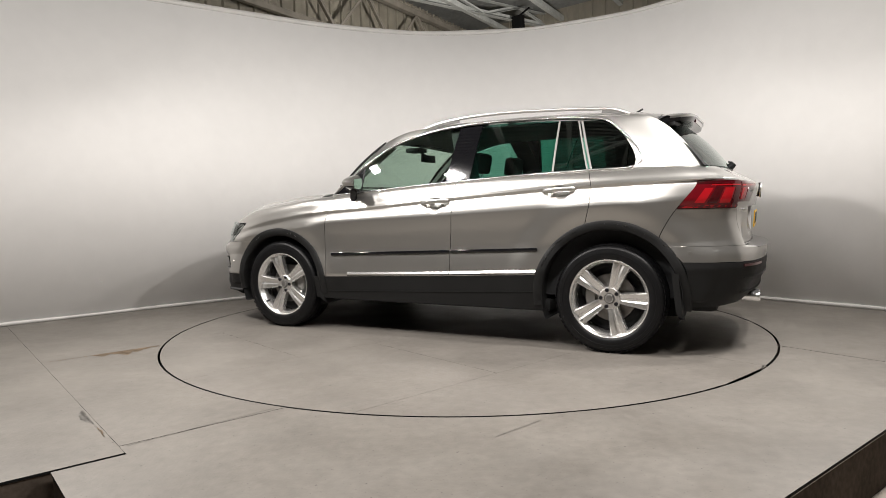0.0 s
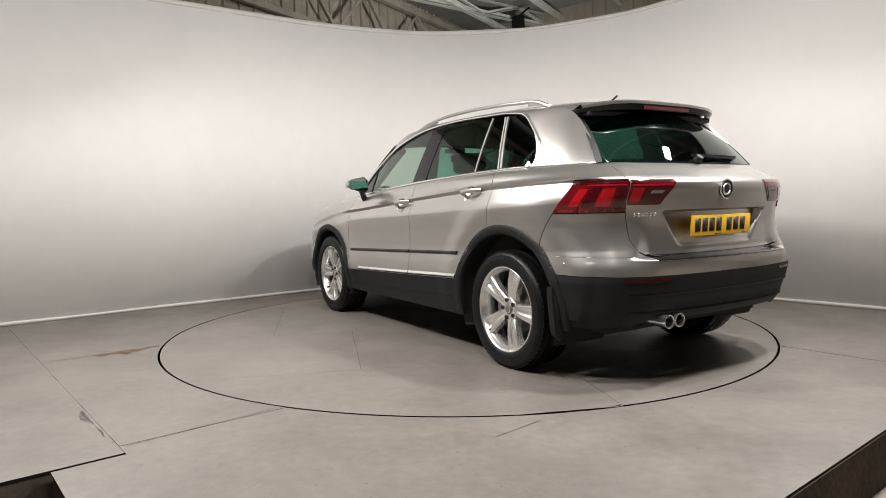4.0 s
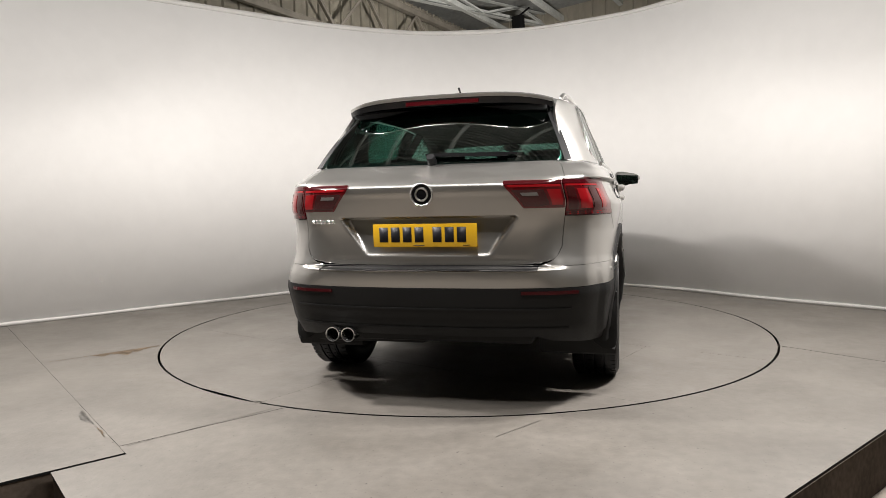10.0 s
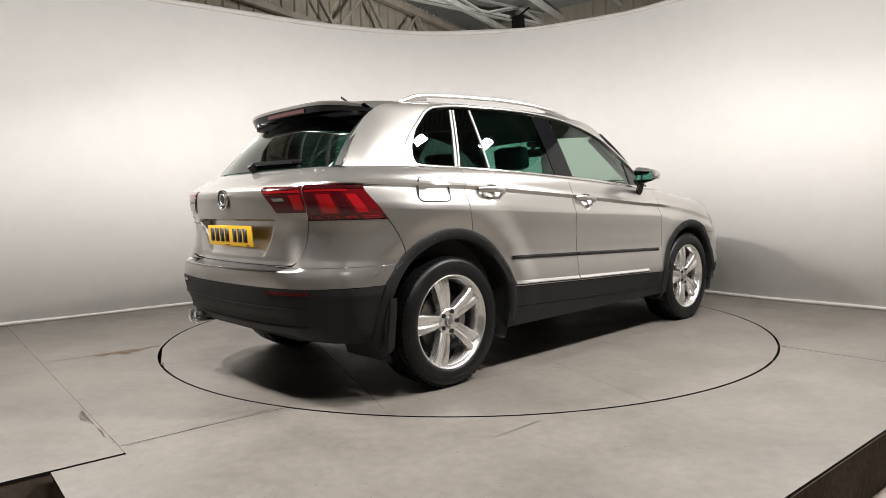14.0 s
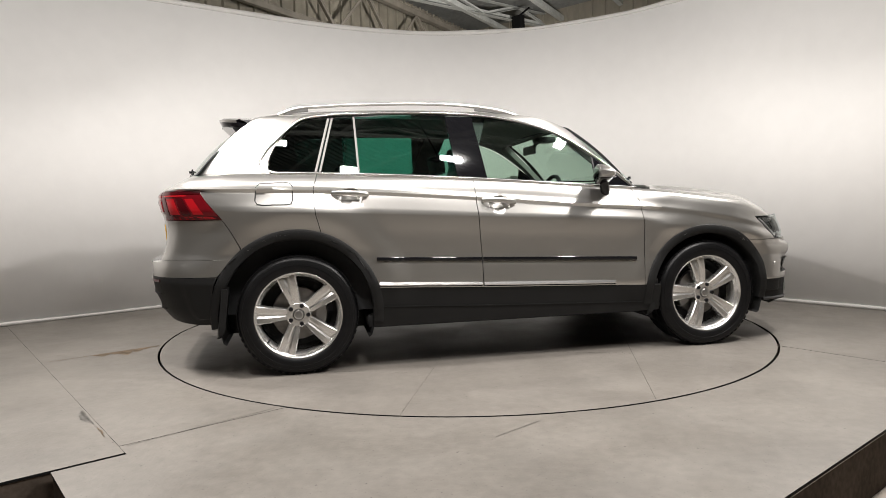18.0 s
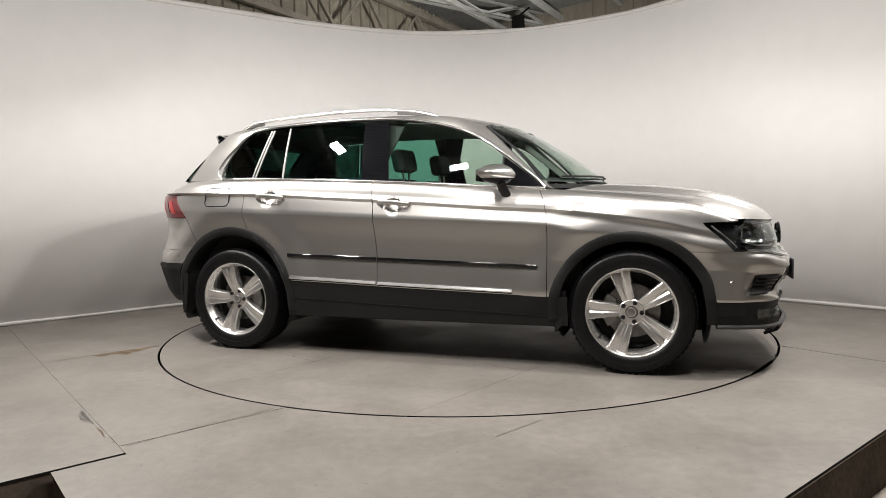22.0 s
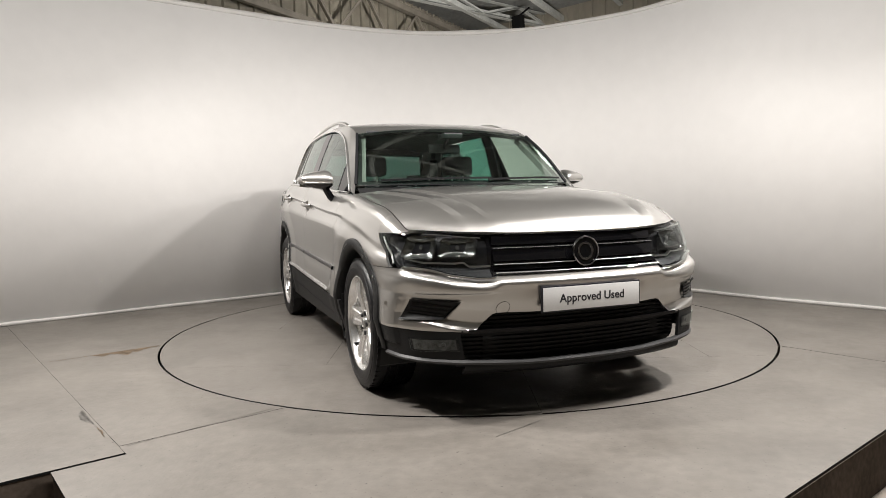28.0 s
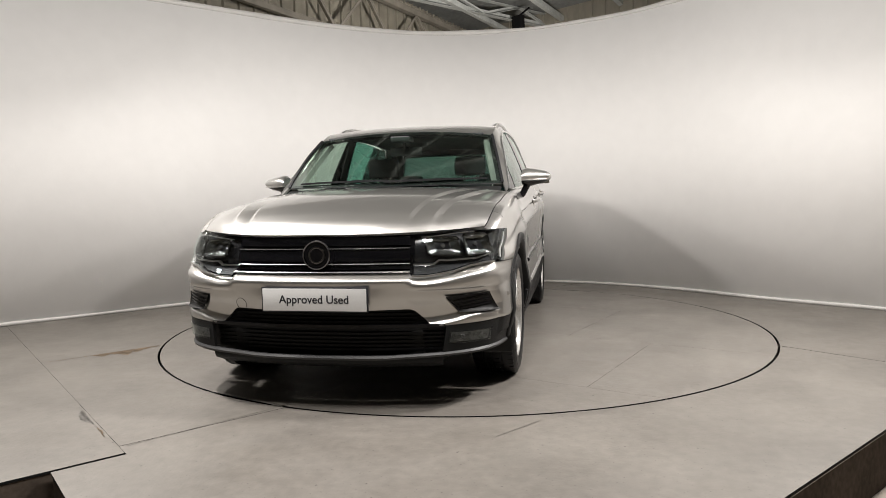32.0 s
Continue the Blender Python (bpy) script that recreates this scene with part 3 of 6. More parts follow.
def shifted(d, fn=body):
    return lambda s, z: fn(s, z) + outward(s) * d


ROWS = {}


def side_rows(m=3):
    def rows(s):
        key = round(float(plan_x(s)), 4)
        if key not in ROWS:
            ROWS[key] = build(key)
        return ROWS[key]

    def build(x):
        z = nodes(x)[0]
        out = [z[0]]
        for a, b in zip(z, z[1:]):
            out += [a + (b - a) * (k + 1) / m for k in range(m)]
        return out
    return rows


def even_rows(a, b, n):
    zs = list(np.linspace(a, b, n))
    return lambda s: zs


def finish(bm, rim=0.016, sharp=32, flip_ref=None):
    """Weld, rim the open borders inwards, and set sharp edges."""
    bmesh.ops.remove_doubles(bm, verts=bm.verts, dist=2e-5)
    bmesh.ops.dissolve_degenerate(bm, edges=bm.edges, dist=1e-5)
    bmesh.ops.recalc_face_normals(bm, faces=bm.faces)
    if flip_ref is not None and bm.faces:
        f = max(bm.faces, key=lambda f: f.calc_area())
        if f.normal.dot(f.calc_center_median() - Vector(flip_ref)) < 0:
            bmesh.ops.reverse_faces(bm, faces=bm.faces)
    bm.normal_update()
    if rim:
        es = [e for e in bm.edges if len(e.link_faces) == 1]
        nrm = {v: v.normal.copy() for e in es for v in e.verts}
        r = bmesh.ops.extrude_edge_only(bm, edges=es)
        vs = [g for g in r["geom"] if isinstance(g, bmesh.types.BMVert)]
        src = {}
        for e in es:
            for v in e.verts:
                src[tuple(round(c, 6) for c in v.co)] = nrm[v]
        for v in vs:
            n = src.get(tuple(round(c, 6) for c in v.co))
            if n is not None:
                v.co -= n * rim
        bmesh.ops.recalc_face_normals(bm, faces=bm.faces)
        if flip_ref is not None:
            f = max(bm.faces, key=lambda f: f.calc_area())
            if f.normal.dot(f.calc_center_median() - Vector(flip_ref)) < 0:
                bmesh.ops.reverse_faces(bm, faces=bm.faces)
    lim = radians(sharp)
    for e in bm.edges:
        if len(e.link_faces) == 2 and e.calc_face_angle(0) > lim:
            e.smooth = False
    return bm


CENTRE = (0, 0, 0.7)


def put(name, bm, material, parent, side=1, label="", rim=0.016, sharp=32, ref=CENTRE):
    """A smooth-shaded part; side -1 mirrors it to the car's right."""
    if side < 0:
        for v in bm.verts:
            v.co.y = -v.co.y
    finish(bm, rim, sharp, ref)
    return part(name, bm, material, parent, label, smooth=True, recalc=False)


def panel(left, right, lo, hi, rows, n, fn=body, off=0.0, bm=None):
    """A panel of the surface fn between the edges left(z) and right(z) and the heights lo(s), hi(s)."""
    bm = bm or bmesh.new()
    if off:
        fn = shifted(off, fn)
    G = []
    for i in range(n + 1):
        u = i / n
        col = []
        s = left(0.7) * (1 - u) + right(0.7) * u
        base = rows(s)
        for k in range(len(base)):
            z = base[k]
            for _ in range(4):
                s = left(z) * (1 - u) + right(z) * u
                z = min(max(rows(s)[k], lo(s)), hi(s))
            col.append((s, z))
        G.append([fn(s, z) for s, z in col])
    grid_faces(bm, G)
    return bm


def sweep(pts, prof, bm=None, up=(0, 0, 1), closed=False, caps=True):
    """A profile (list of side, up offsets) carried along 3D points."""
    bm = bm or bmesh.new()
    P = [Vector(p) for p in pts]
    rows = []
    for i, p in enumerate(P):
        a, b = (P[i - 1] if i or closed else p), (P[(i + 1) % len(P)] if i < len(P) - 1 or closed else p)
        t = (b - a).normalized()
        uu = Vector(up[i] if isinstance(up, list) else up)
        sd = t.cross(uu).normalized()
        un = sd.cross(t).normalized()
        rows.append([bm.verts.new(p + sd * q[0] + un * q[1]) for q in prof])
    n = len(prof)
    for i in range(len(rows) if closed else len(rows) - 1):
        r0, r1 = rows[i], rows[(i + 1) % len(rows)]
        for j in range(n):
            bm.faces.new((r0[j], r1[j], r1[(j + 1) % n], r0[(j + 1) % n]))
    if caps and not closed:
        bm.faces.new(rows[0])
        bm.faces.new(rows[-1][::-1])
    return bm


def oval(a, b, n=10):
    return [(a * math.cos(2 * math.pi * k / n), b * math.sin(2 * math.pi * k / n)) for k in range(n)]


def slab(a, b):
    return [(-a, -b), (a, -b), (a, b), (-a, b)]


def lathe(prof, n=64, axis_y=True, bm=None, arc=None):
    """Turn (radius, depth) about the wheel's axle, depth along y."""
    bm = bm or bmesh.new()
    rows = []
    for k in range(n):
        a = 2 * math.pi * k / n
        rows.append([(r * math.cos(a), d, r * math.sin(a)) for r, d in prof])
    grid_faces(bm, rows, close_u=True)
    return bm


car = empty("car", Matrix(), "champagne silver suv with black cladding and alloy wheels on the turntable", "car")
G = 0.0022
const = lambda v: (lambda *_: v)
ARCH = {1: (1.3405, 0.348, 0.466), -1: (-1.3405, 0.36, 0.498)}


def over_arch(lo, extra=-0.02):
    """Lower limit lo(s) raised over both wheel arches."""
    def f(s):
        X = float(plan_x(s))
        z = lo(s)
        for cx, cz, r in ARCH.values():
            d = abs(X - cx)
            if d < r + extra:
                z = max(z, cz + math.sqrt((r + extra)**2 - d * d))
        return z
    return f


sx = lambda x: float(s_of_x(x))
door_r = line1((0.2, -0.86), (0.448, -0.873), (0.60, -0.92), (0.75, -1.06), (0.825, -1.191), (0.947, -1.224), (1.093, -1.232), (1.2, -1.20))
door_b = line1((0.2, -0.214), (0.362, -0.216), (0.68, -0.222), (0.995, -0.248), (1.117, -0.259), (1.2, -0.262))
door_f = line1((0.2, 0.868), (0.444, 0.867), (0.80, 0.872), (0.936, 0.862), (1.0, 0.845), (1.076, 0.81), (1.2, 0.76))
lo_door = lambda s: float(z_sill(plan_x(s)))
hi_side = lambda s: float(z_up(plan_x(s)))
quarter_rear = line1((0.5, -1.60), (0.76, -1.655), (0.926, -1.772), (0.93, -1.776), (1.087, -1.878), (1.10, -1.90), (1.20, -1.905))
fender_front = line1((0.3, 1.50), (0.70, 1.60), (0.703, 1.918), (0.853, 1.758), (0.858, 1.757), (1.1, 1.757))
R3 = side_rows(3)
lamp_hi = line1((0.0, 0.846), (0.49, 0.846), (0.60, 0.855), (0.70, 0.866), (0.80, 0.872), (0.85, 0.863), (0.9, 0.858))

for sd in (1, -1):
    # doors: outer skin, handle, moulding, sill strip
    for nm, ra, rb, n in (("rear_door", door_r, door_b, 70), ("front_door", door_b, door_f, 76)):
        left = (lambda f: lambda z: sx(float(f(z)) - G))(rb)
        right = (lambda f: lambda z: sx(float(f(z)) + G))(ra)
        lo = over_arch(lo_door, -0.015) if nm == "rear_door" else lo_door
        hx, hz = (-1.02, 1.057) if nm == "rear_door" else (-0.105, 1.003)

        def door_pt(s, z, hx=hx):
            p = body(s, z)
            r = math.hypot((p.x - hx) / 0.072, (z - float(z_sh(hx)) + 0.016) / 0.040)
            if r < 1:
                p.y -= 0.030 * float(step(r, 1.0, 0.72))
            return p

        d = put(nm, panel(left, right, lo, lambda s: hi_side(s) - 0.004, R3, 2 * n, fn=door_pt), M_PAINT, car, sd)
        c = [body(sx(hx + u * 0.105), float(z_sh(hx + u * 0.105)) - 0.008) for u in np.linspace(-1, 1, 15)]
        pts = [p + Vector((0, 0.004 + 0.034 * (1 - abs(u)**3.5), -0.002 + 0.006 * (1 - u * u))) for p, u in zip(c, np.linspace(-1, 1, 15))]
        put("handle", sweep(pts, oval(0.009, 0.0155, 12)), M_PAINT, d, sd, rim=0)
        b = bmesh.new()
        rows = []
        ctr = body(sx(hx), float(z_sh(hx)) - 0.022)
        for k in range(20):
            a = 2 * math.pi * k / 20
            rows.append([Vector((ctr.x + r * 0.072 * math.cos(a), ctr.y + o, ctr.z + 0.006 + r * 0.040 * math.sin(a))) for r, o in
                         ((1.06, 0.0005), (1.03, 0.0025), (1.0, 0.0005))])
        grid_faces(b, rows, close_u=True)
        put("handle_cup", b, M_PAINT, d, sd, rim=0)
        x0, x1 = (-0.875, -0.228) if nm == "rear_door" else (-0.216, 0.811)
        pts = [body(sx(x), float(z_mou(x))) + Vector((0, 0.004, 0)) for x in np.linspace(x0, x1, 24)]
        put("moulding", sweep(pts, [(0.006, -0.011), (-0.004, -0.012), (-0.009, -0.006), (-0.009, 0.005), (-0.004, 0.012), (0.006, 0.011)]), M_GLOSS, d, sd, rim=0, sharp=60)
        x0, x1 = (-0.862, -0.228) if nm == "rear_door" else (-0.216, 0.66)
        pts = [body(sx(x), float(z_sill(x)) + 0.022) + Vector((0, 0.002, 0)) for x in np.linspace(x0, x1, 24)]
        put("sill_strip", sweep(pts, [(0.004, -0.010), (-0.0085, -0.009), (-0.009, -0.004), (-0.002, 0.010), (0.004, 0.010)]), M_CHROME, d, sd, rim=0, sharp=20)
        pts = [p + Vector((0, 0.0, -0.012)) for p in pts]
        put("sill_trim", sweep(pts, slab(0.004, 0.004)), M_GLOSS, d, sd, rim=0, sharp=60)
    # front wing
    left = lambda z: sx(float(fender_front(z)))
    right = lambda z: sx(float(door_f(z)) + G)
    lo = over_arch(lambda s: max(float(z_sill(plan_x(s))), 0.703 if plan_x(s) > 1.34 else 0.0), -0.02)
    put("front_wing", panel(left, right, lo, hi_side, R3, 96), M_PAINT, car, sd)
    # the wing's nose: the strip between the headlamp and the bonnet
    b, rows = bmesh.new(), []
    for X in np.linspace(1.7575, 1.985, 40):
        q = sx(X)
        top = float(z_up(X))
        low = min(float(lamp_hi(plan_y(q))) + 0.0015, top - 0.0015)
        rows.append([body(q, z) for z in np.linspace(low, top, 8)])
    grid_faces(b, rows)
    put("wing_nose", b, M_PAINT, car, sd, rim=0.012)
    # rear quarter panel
    left = lambda z: sx(float(door_r(z)) - G)
    right = lambda z: sx(float(quarter_rear(z)) + 0.001) if z < 1.092 else float(s_rear(hatch_y(z) + 0.003))
    put("quarter_panel", panel(left, right, over_arch(const(0.5), -0.02), hi_side, R3, 80), M_PAINT, car, sd)
    # sill cladding
    left = lambda z: sx(0.985)
    right = lambda z: sx(-0.90)
    put("sill_cladding", panel(left, right, const(0.262), lambda s: float(z_sill(plan_x(s))) - 0.003, R3, 60, off=0.004), M_CLADDING, car, sd,
        "black textured plastic sill cladding")
    pts = [body(sx(x), float(z_sill(x)) - 0.115) + Vector((0, 0.004, 0)) for x in np.linspace(-0.84, 0.93, 24)]
    put("sill_rib", sweep(pts, slab(0.004, 0.003)), M_CLADDING, car, sd, rim=0)
    # wheel arch cladding
    for fr, (cx, cz, ro) in ARCH.items():
        b = bmesh.new()
        rows = []
        a0, a1 = (-6, 186) if fr > 0 else (-8, 188)
        for a in np.linspace(radians(a0), radians(a1), 72):
            row = []
            for r, o in ((ro + 0.004, -0.012), (ro + 0.003, 0.007), (ro - 0.004, 0.011), (ro - 0.03, 0.013), (ro - 0.052, 0.008), (ro - 0.058, -0.004), (ro - 0.058, -0.04)):
                x, z = cx + r * math.cos(a), cz + r * math.sin(a)
                p = body(sx(min(x, 1.87)), max(z, 0.2))
                row.append(Vector((x if abs(x) < 1.72 else p.x if x > 0 else x, p.y + o, z)))
            rows.append(row)
        grid_faces(b, rows)
        put("arch_cladding", b, M_CLADDING, car, sd, "black plastic wheel arch trim", rim=0, sharp=50)
        # wheel well liner
        b = bmesh.new()
        rw = ro - 0.045
        rows = [[Vector((cx + rw * math.cos(a), y, max(0.2, cz + rw * math.sin(a)))) for y in (0.885, 0.72, 0.50)] for a in np.linspace(radians(-25), radians(205), 40)]
        V = grid_faces(b, rows)
        b.faces.new([r[-1] for r in V])
        put("wheel_well", b, M_WELL, car, sd, rim=0)
        # mud flap behind the wheel: a plate with a flange along the body's side
        fx, z1, z0 = (cx - 0.400, 0.47, 0.225) if fr > 0 else (cx - 0.425, 0.53, 0.242)
        b = bmesh.new()
        rows = []
        for z in np.linspace(z1, z0, 12):
            lean = 0.025 * step(z, z1, z0)
            cut = 0.05 * step(z, z0 + 0.05, z0)**2
            ye = 0.890 - 0.3 * cut
            rows.append([Vector((fx - lean + dx, y, z + cut * 0.3 * (0.902 - y))) for dx, y in
                         ((0.02, 0.76 + cut), (0.0, 0.77 + cut), (-0.012, ye - 0.02), (-0.004, ye), (0.034 - cut, ye + 0.003), (0.031 - cut, ye - 0.008), (0.012, ye - 0.014), (0.03, 0.77 + cut))])
        grid_faces(b, [[r[k] for r in rows] for k in range(8)], close_u=True)
        bmesh.ops.holes_fill(b, edges=b.edges)
        put("mud_flap", b, M_CLADDING, car, sd, "black rubber mud flap", rim=0, sharp=40)

# ---- rear bumper ----
BUMPER_Z = sorted(list(np.linspace(0.58, 0.96, 44)) + list(np.linspace(0.676, 0.700, 13)))
R_LIN = lambda s: BUMPER_Z
for sd in (1, -1):
    left = lambda z: sx(float(line1((0.5, -1.63), (0.60, -1.635), (0.76, -1.660), (0.926, -1.777))(z)))
    right = lambda z: float(s_rear(hatch_y(z) + 0.003)) if z > 0.6965 else 1.0
    put("rear_bumper", panel(left, right, over_arch(const(0.60), -0.02), const(0.925), R_LIN, 70), M_PAINT, car, sd, "silver painted upper rear bumper")
    left = lambda z: sx(-1.66)
    lo_b = lambda s: float(line1((0, 0.36), (0.55, 0.36), (0.62, 0.335), (0.72, 0.325), (0.8, 0.315), (0.95, 0.315))(plan_y(s)))
    b = panel(left, const(1.0), over_arch(lo_b, -0.02), const(0.597), even_rows(0.30, 0.597, 32), 60, off=0.003)
    put("bumper_cladding", b, M_CLADDING, car, sd, "black plastic lower rear bumper")
    # reflector strip and groove on the cladding
    pts = [body(float(s_rear(y)), 0.577) + Vector((-0.004, 0, 0)) for y in np.linspace(0.47, 0.725, 14)]
    put("reflector", sweep(pts, slab(0.006, 0.0075)), M_REDDARK, car, sd, "dark red rear reflector strip", rim=0)
    for z, y1 in ((0.5, 0.70), (0.405, 0.69)):
        pts = [body(float(s_rear(y)), z) + Vector((-0.003, 0, 0)) for y in np.linspace(0.0, y1, 24)]
        put("bumper_rib", sweep(pts, slab(0.006, 0.0035)), M_CLADDING, car, sd, rim=0)
for sd in (1, -1):      # step lip over the bumper
    b = panel(lambda z: float(s_rear(0.552)), const(1.0), const(0.678), const(0.698), even_rows(0.678, 0.698, 10), 40, off=0.003)
    put("loading_lip", b, M_GLOSS, car, sd, "gloss black loading lip", rim=0.006)

# exhaust tips on the left
for y in (0.478, 0.395):
    b = bmesh.new()
    for rows in ([[(x, y + r * math.cos(a), 0.357 + r * math.sin(a)) for x, r in
                   ((-1.95, 0.030), (-2.19, 0.034), (-2.205, 0.0365), (-2.212, 0.036), (-2.210, 0.032), (-2.19, 0.030), (-2.05, 0.029))]
                  for a in np.linspace(0, 2 * math.pi, 28, endpoint=False)],):
        grid_faces(b, rows, close_u=True)
    put("exhaust_tip", b, M_CHROME, car, 1, "round chrome exhaust tip", rim=0, ref=(-2.1, y, 0.357))
    b = bmesh.new()
    bmesh.ops.create_circle(b, cap_ends=True, segments=24, radius=0.03, matrix=Matrix.Translation((-2.12, y, 0.357)) @ Matrix.Rotation(radians(90), 4, "Y"))
    put("exhaust_bore", b, M_WELL, car, 1, rim=0)

# ---- tailgate ----
REC = line1((0.72, 0.30), (0.737, 0.318), (0.93, 0.452), (0.95, 0.46))


def gate_pt(s, z):
    """Tailgate skin with its recess for the plate."""
    p = body(s, z)
    if 0.70 < z < 0.945:
        w = float(REC(z))
        k = step(w - p.y, 0.0, 0.030) * step(z, 0.734, 0.756) * (1 - step(z, 0.922, 0.934))
        p.x += k * (0.006 + 0.050 * (z - 0.74) / 0.19)
    return p


for sd in (1, -1):
    left = lambda z: float(s_rear(hatch_y(z)))
    b = panel(left, const(1.0), lambda s: float(line1((0, 0.699), (0.5, 0.701), (0.57, 0.712), (0.7, 0.745))(plan_y(s))), const(1.192), even_rows(0.695, 1.192, 84), 70, fn=gate_pt)
    put("tailgate", b, M_PAINT, car, sd, "silver tailgate with a recess for the plate", sharp=40, rim=0.004)

# rear window: a curved pane with black borders
gl_top = lambda y: Vector((-1.715 + 0.115 * (abs(y) / 0.56)**2.2, y, 1.505 - 0.022 * (abs(y) / 0.56)**2))
gl_bot = lambda y: Vector((-2.015 + 0.125 * (abs(y) / 0.69)**2.4, y, 1.194 + 0.002 * (abs(y) / 0.69)**2))


def rear_pt(u, v, off=0.0):
    """u from -1 to 1 across, v from bottom to top."""
    a, b = gl_bot(0.692 * u), gl_top(0.562 * u)
    p = a.lerp(b, v)
    bow = math.sin(math.pi * v) * 0.018
    return p + Vector((-0.72, 0, 0.69)) * (bow + off)


b = bmesh.new()
grid_faces(b, [[rear_pt(u, v) for v in np.linspace(0.0, 1.0, 14)] for u in np.linspace(-0.985, 0.985, 40)])
put("rear_window", b, M_REARGLASS, car, 1, "dark tinted rear window", rim=0.0)
for nm, us, vs in (("window_border", (-0.985, -0.935), (0, 1)), ("window_border", (0.935, 0.985), (0, 1)), ("window_border", (-0.95, 0.95), (0, 0.055)), ("window_border", (-0.95, 0.95), (0.93, 1.0))):
    b = bmesh.new()
    grid_faces(b, [[rear_pt(u, v, 0.0015 if vs == (0, 1) else -0.004) for v in np.linspace(*vs, 10)] for u in np.linspace(*us, 24)])
    put(nm, b, M_SEAL, car, 1, rim=0.002 if vs == (0, 1) else 0)
# wiper
b = bmesh.new()
sweep([rear_pt(u, 0.045 + 0.035 * (1 - abs(u - 0.1)), 0.022 + 0.006 * math.sin(3 * u)) for u in np.linspace(0.02, -0.55, 14)], slab(0.008, 0.006), b)
sweep([rear_pt(u, 0.10 + 0.02 * u, 0.014) for u in np.linspace(0.05, -0.62, 14)], slab(0.004, 0.006), b)
add_cyl(b, rear_pt(0, 0.03, -0.01), rear_pt(0, 0.03, 0.035), 0.026, 0.02, 16)
put("rear_wiper", b, M_SEAL, car, 1, "black rear wiper", rim=0)

# ---- roof, pillars, spoiler ----
EDGE = [(0.90, 0.782, 1.062), (0.816, 0.755, 1.122), (0.70, 0.720, 1.232), (0.60, 0.690, 1.326), (0.44, 0.645, 1.470), (0.30, 0.645, 1.528), (0.0, 0.642, 1.566), (-0.5, 0.636, 1.582),
        (-1.0, 0.625, 1.576), (-1.35, 0.603, 1.560), (-1.55, 0.580, 1.535), (-1.625, 0.575, 1.500), (-1.75, 0.635, 1.365), (-1.885, 0.698, 1.205)]
WIN = [(0.86, 1.078), (0.80, 1.122), (0.70, 1.204), (0.593, 1.284), (0.339, 1.439), (0.18, 1.492), (0.0, 1.532), (-0.389, 1.565), (-0.862, 1.561), (-1.15, 1.547), (-1.285, 1.530),
       (-1.385, 1.455), (-1.535, 1.275), (-1.47, 1.194)]


def glass_pt(x, z, off=0.0):
    """The left side windows' surface."""
    t = z - float(z_up(min(max(x, -1.45), 0.811)))
    t = max(t, -0.05)
    return Vector((x, float(y_glass(x)) - t * (0.34 + 0.20 * t) + off, z))


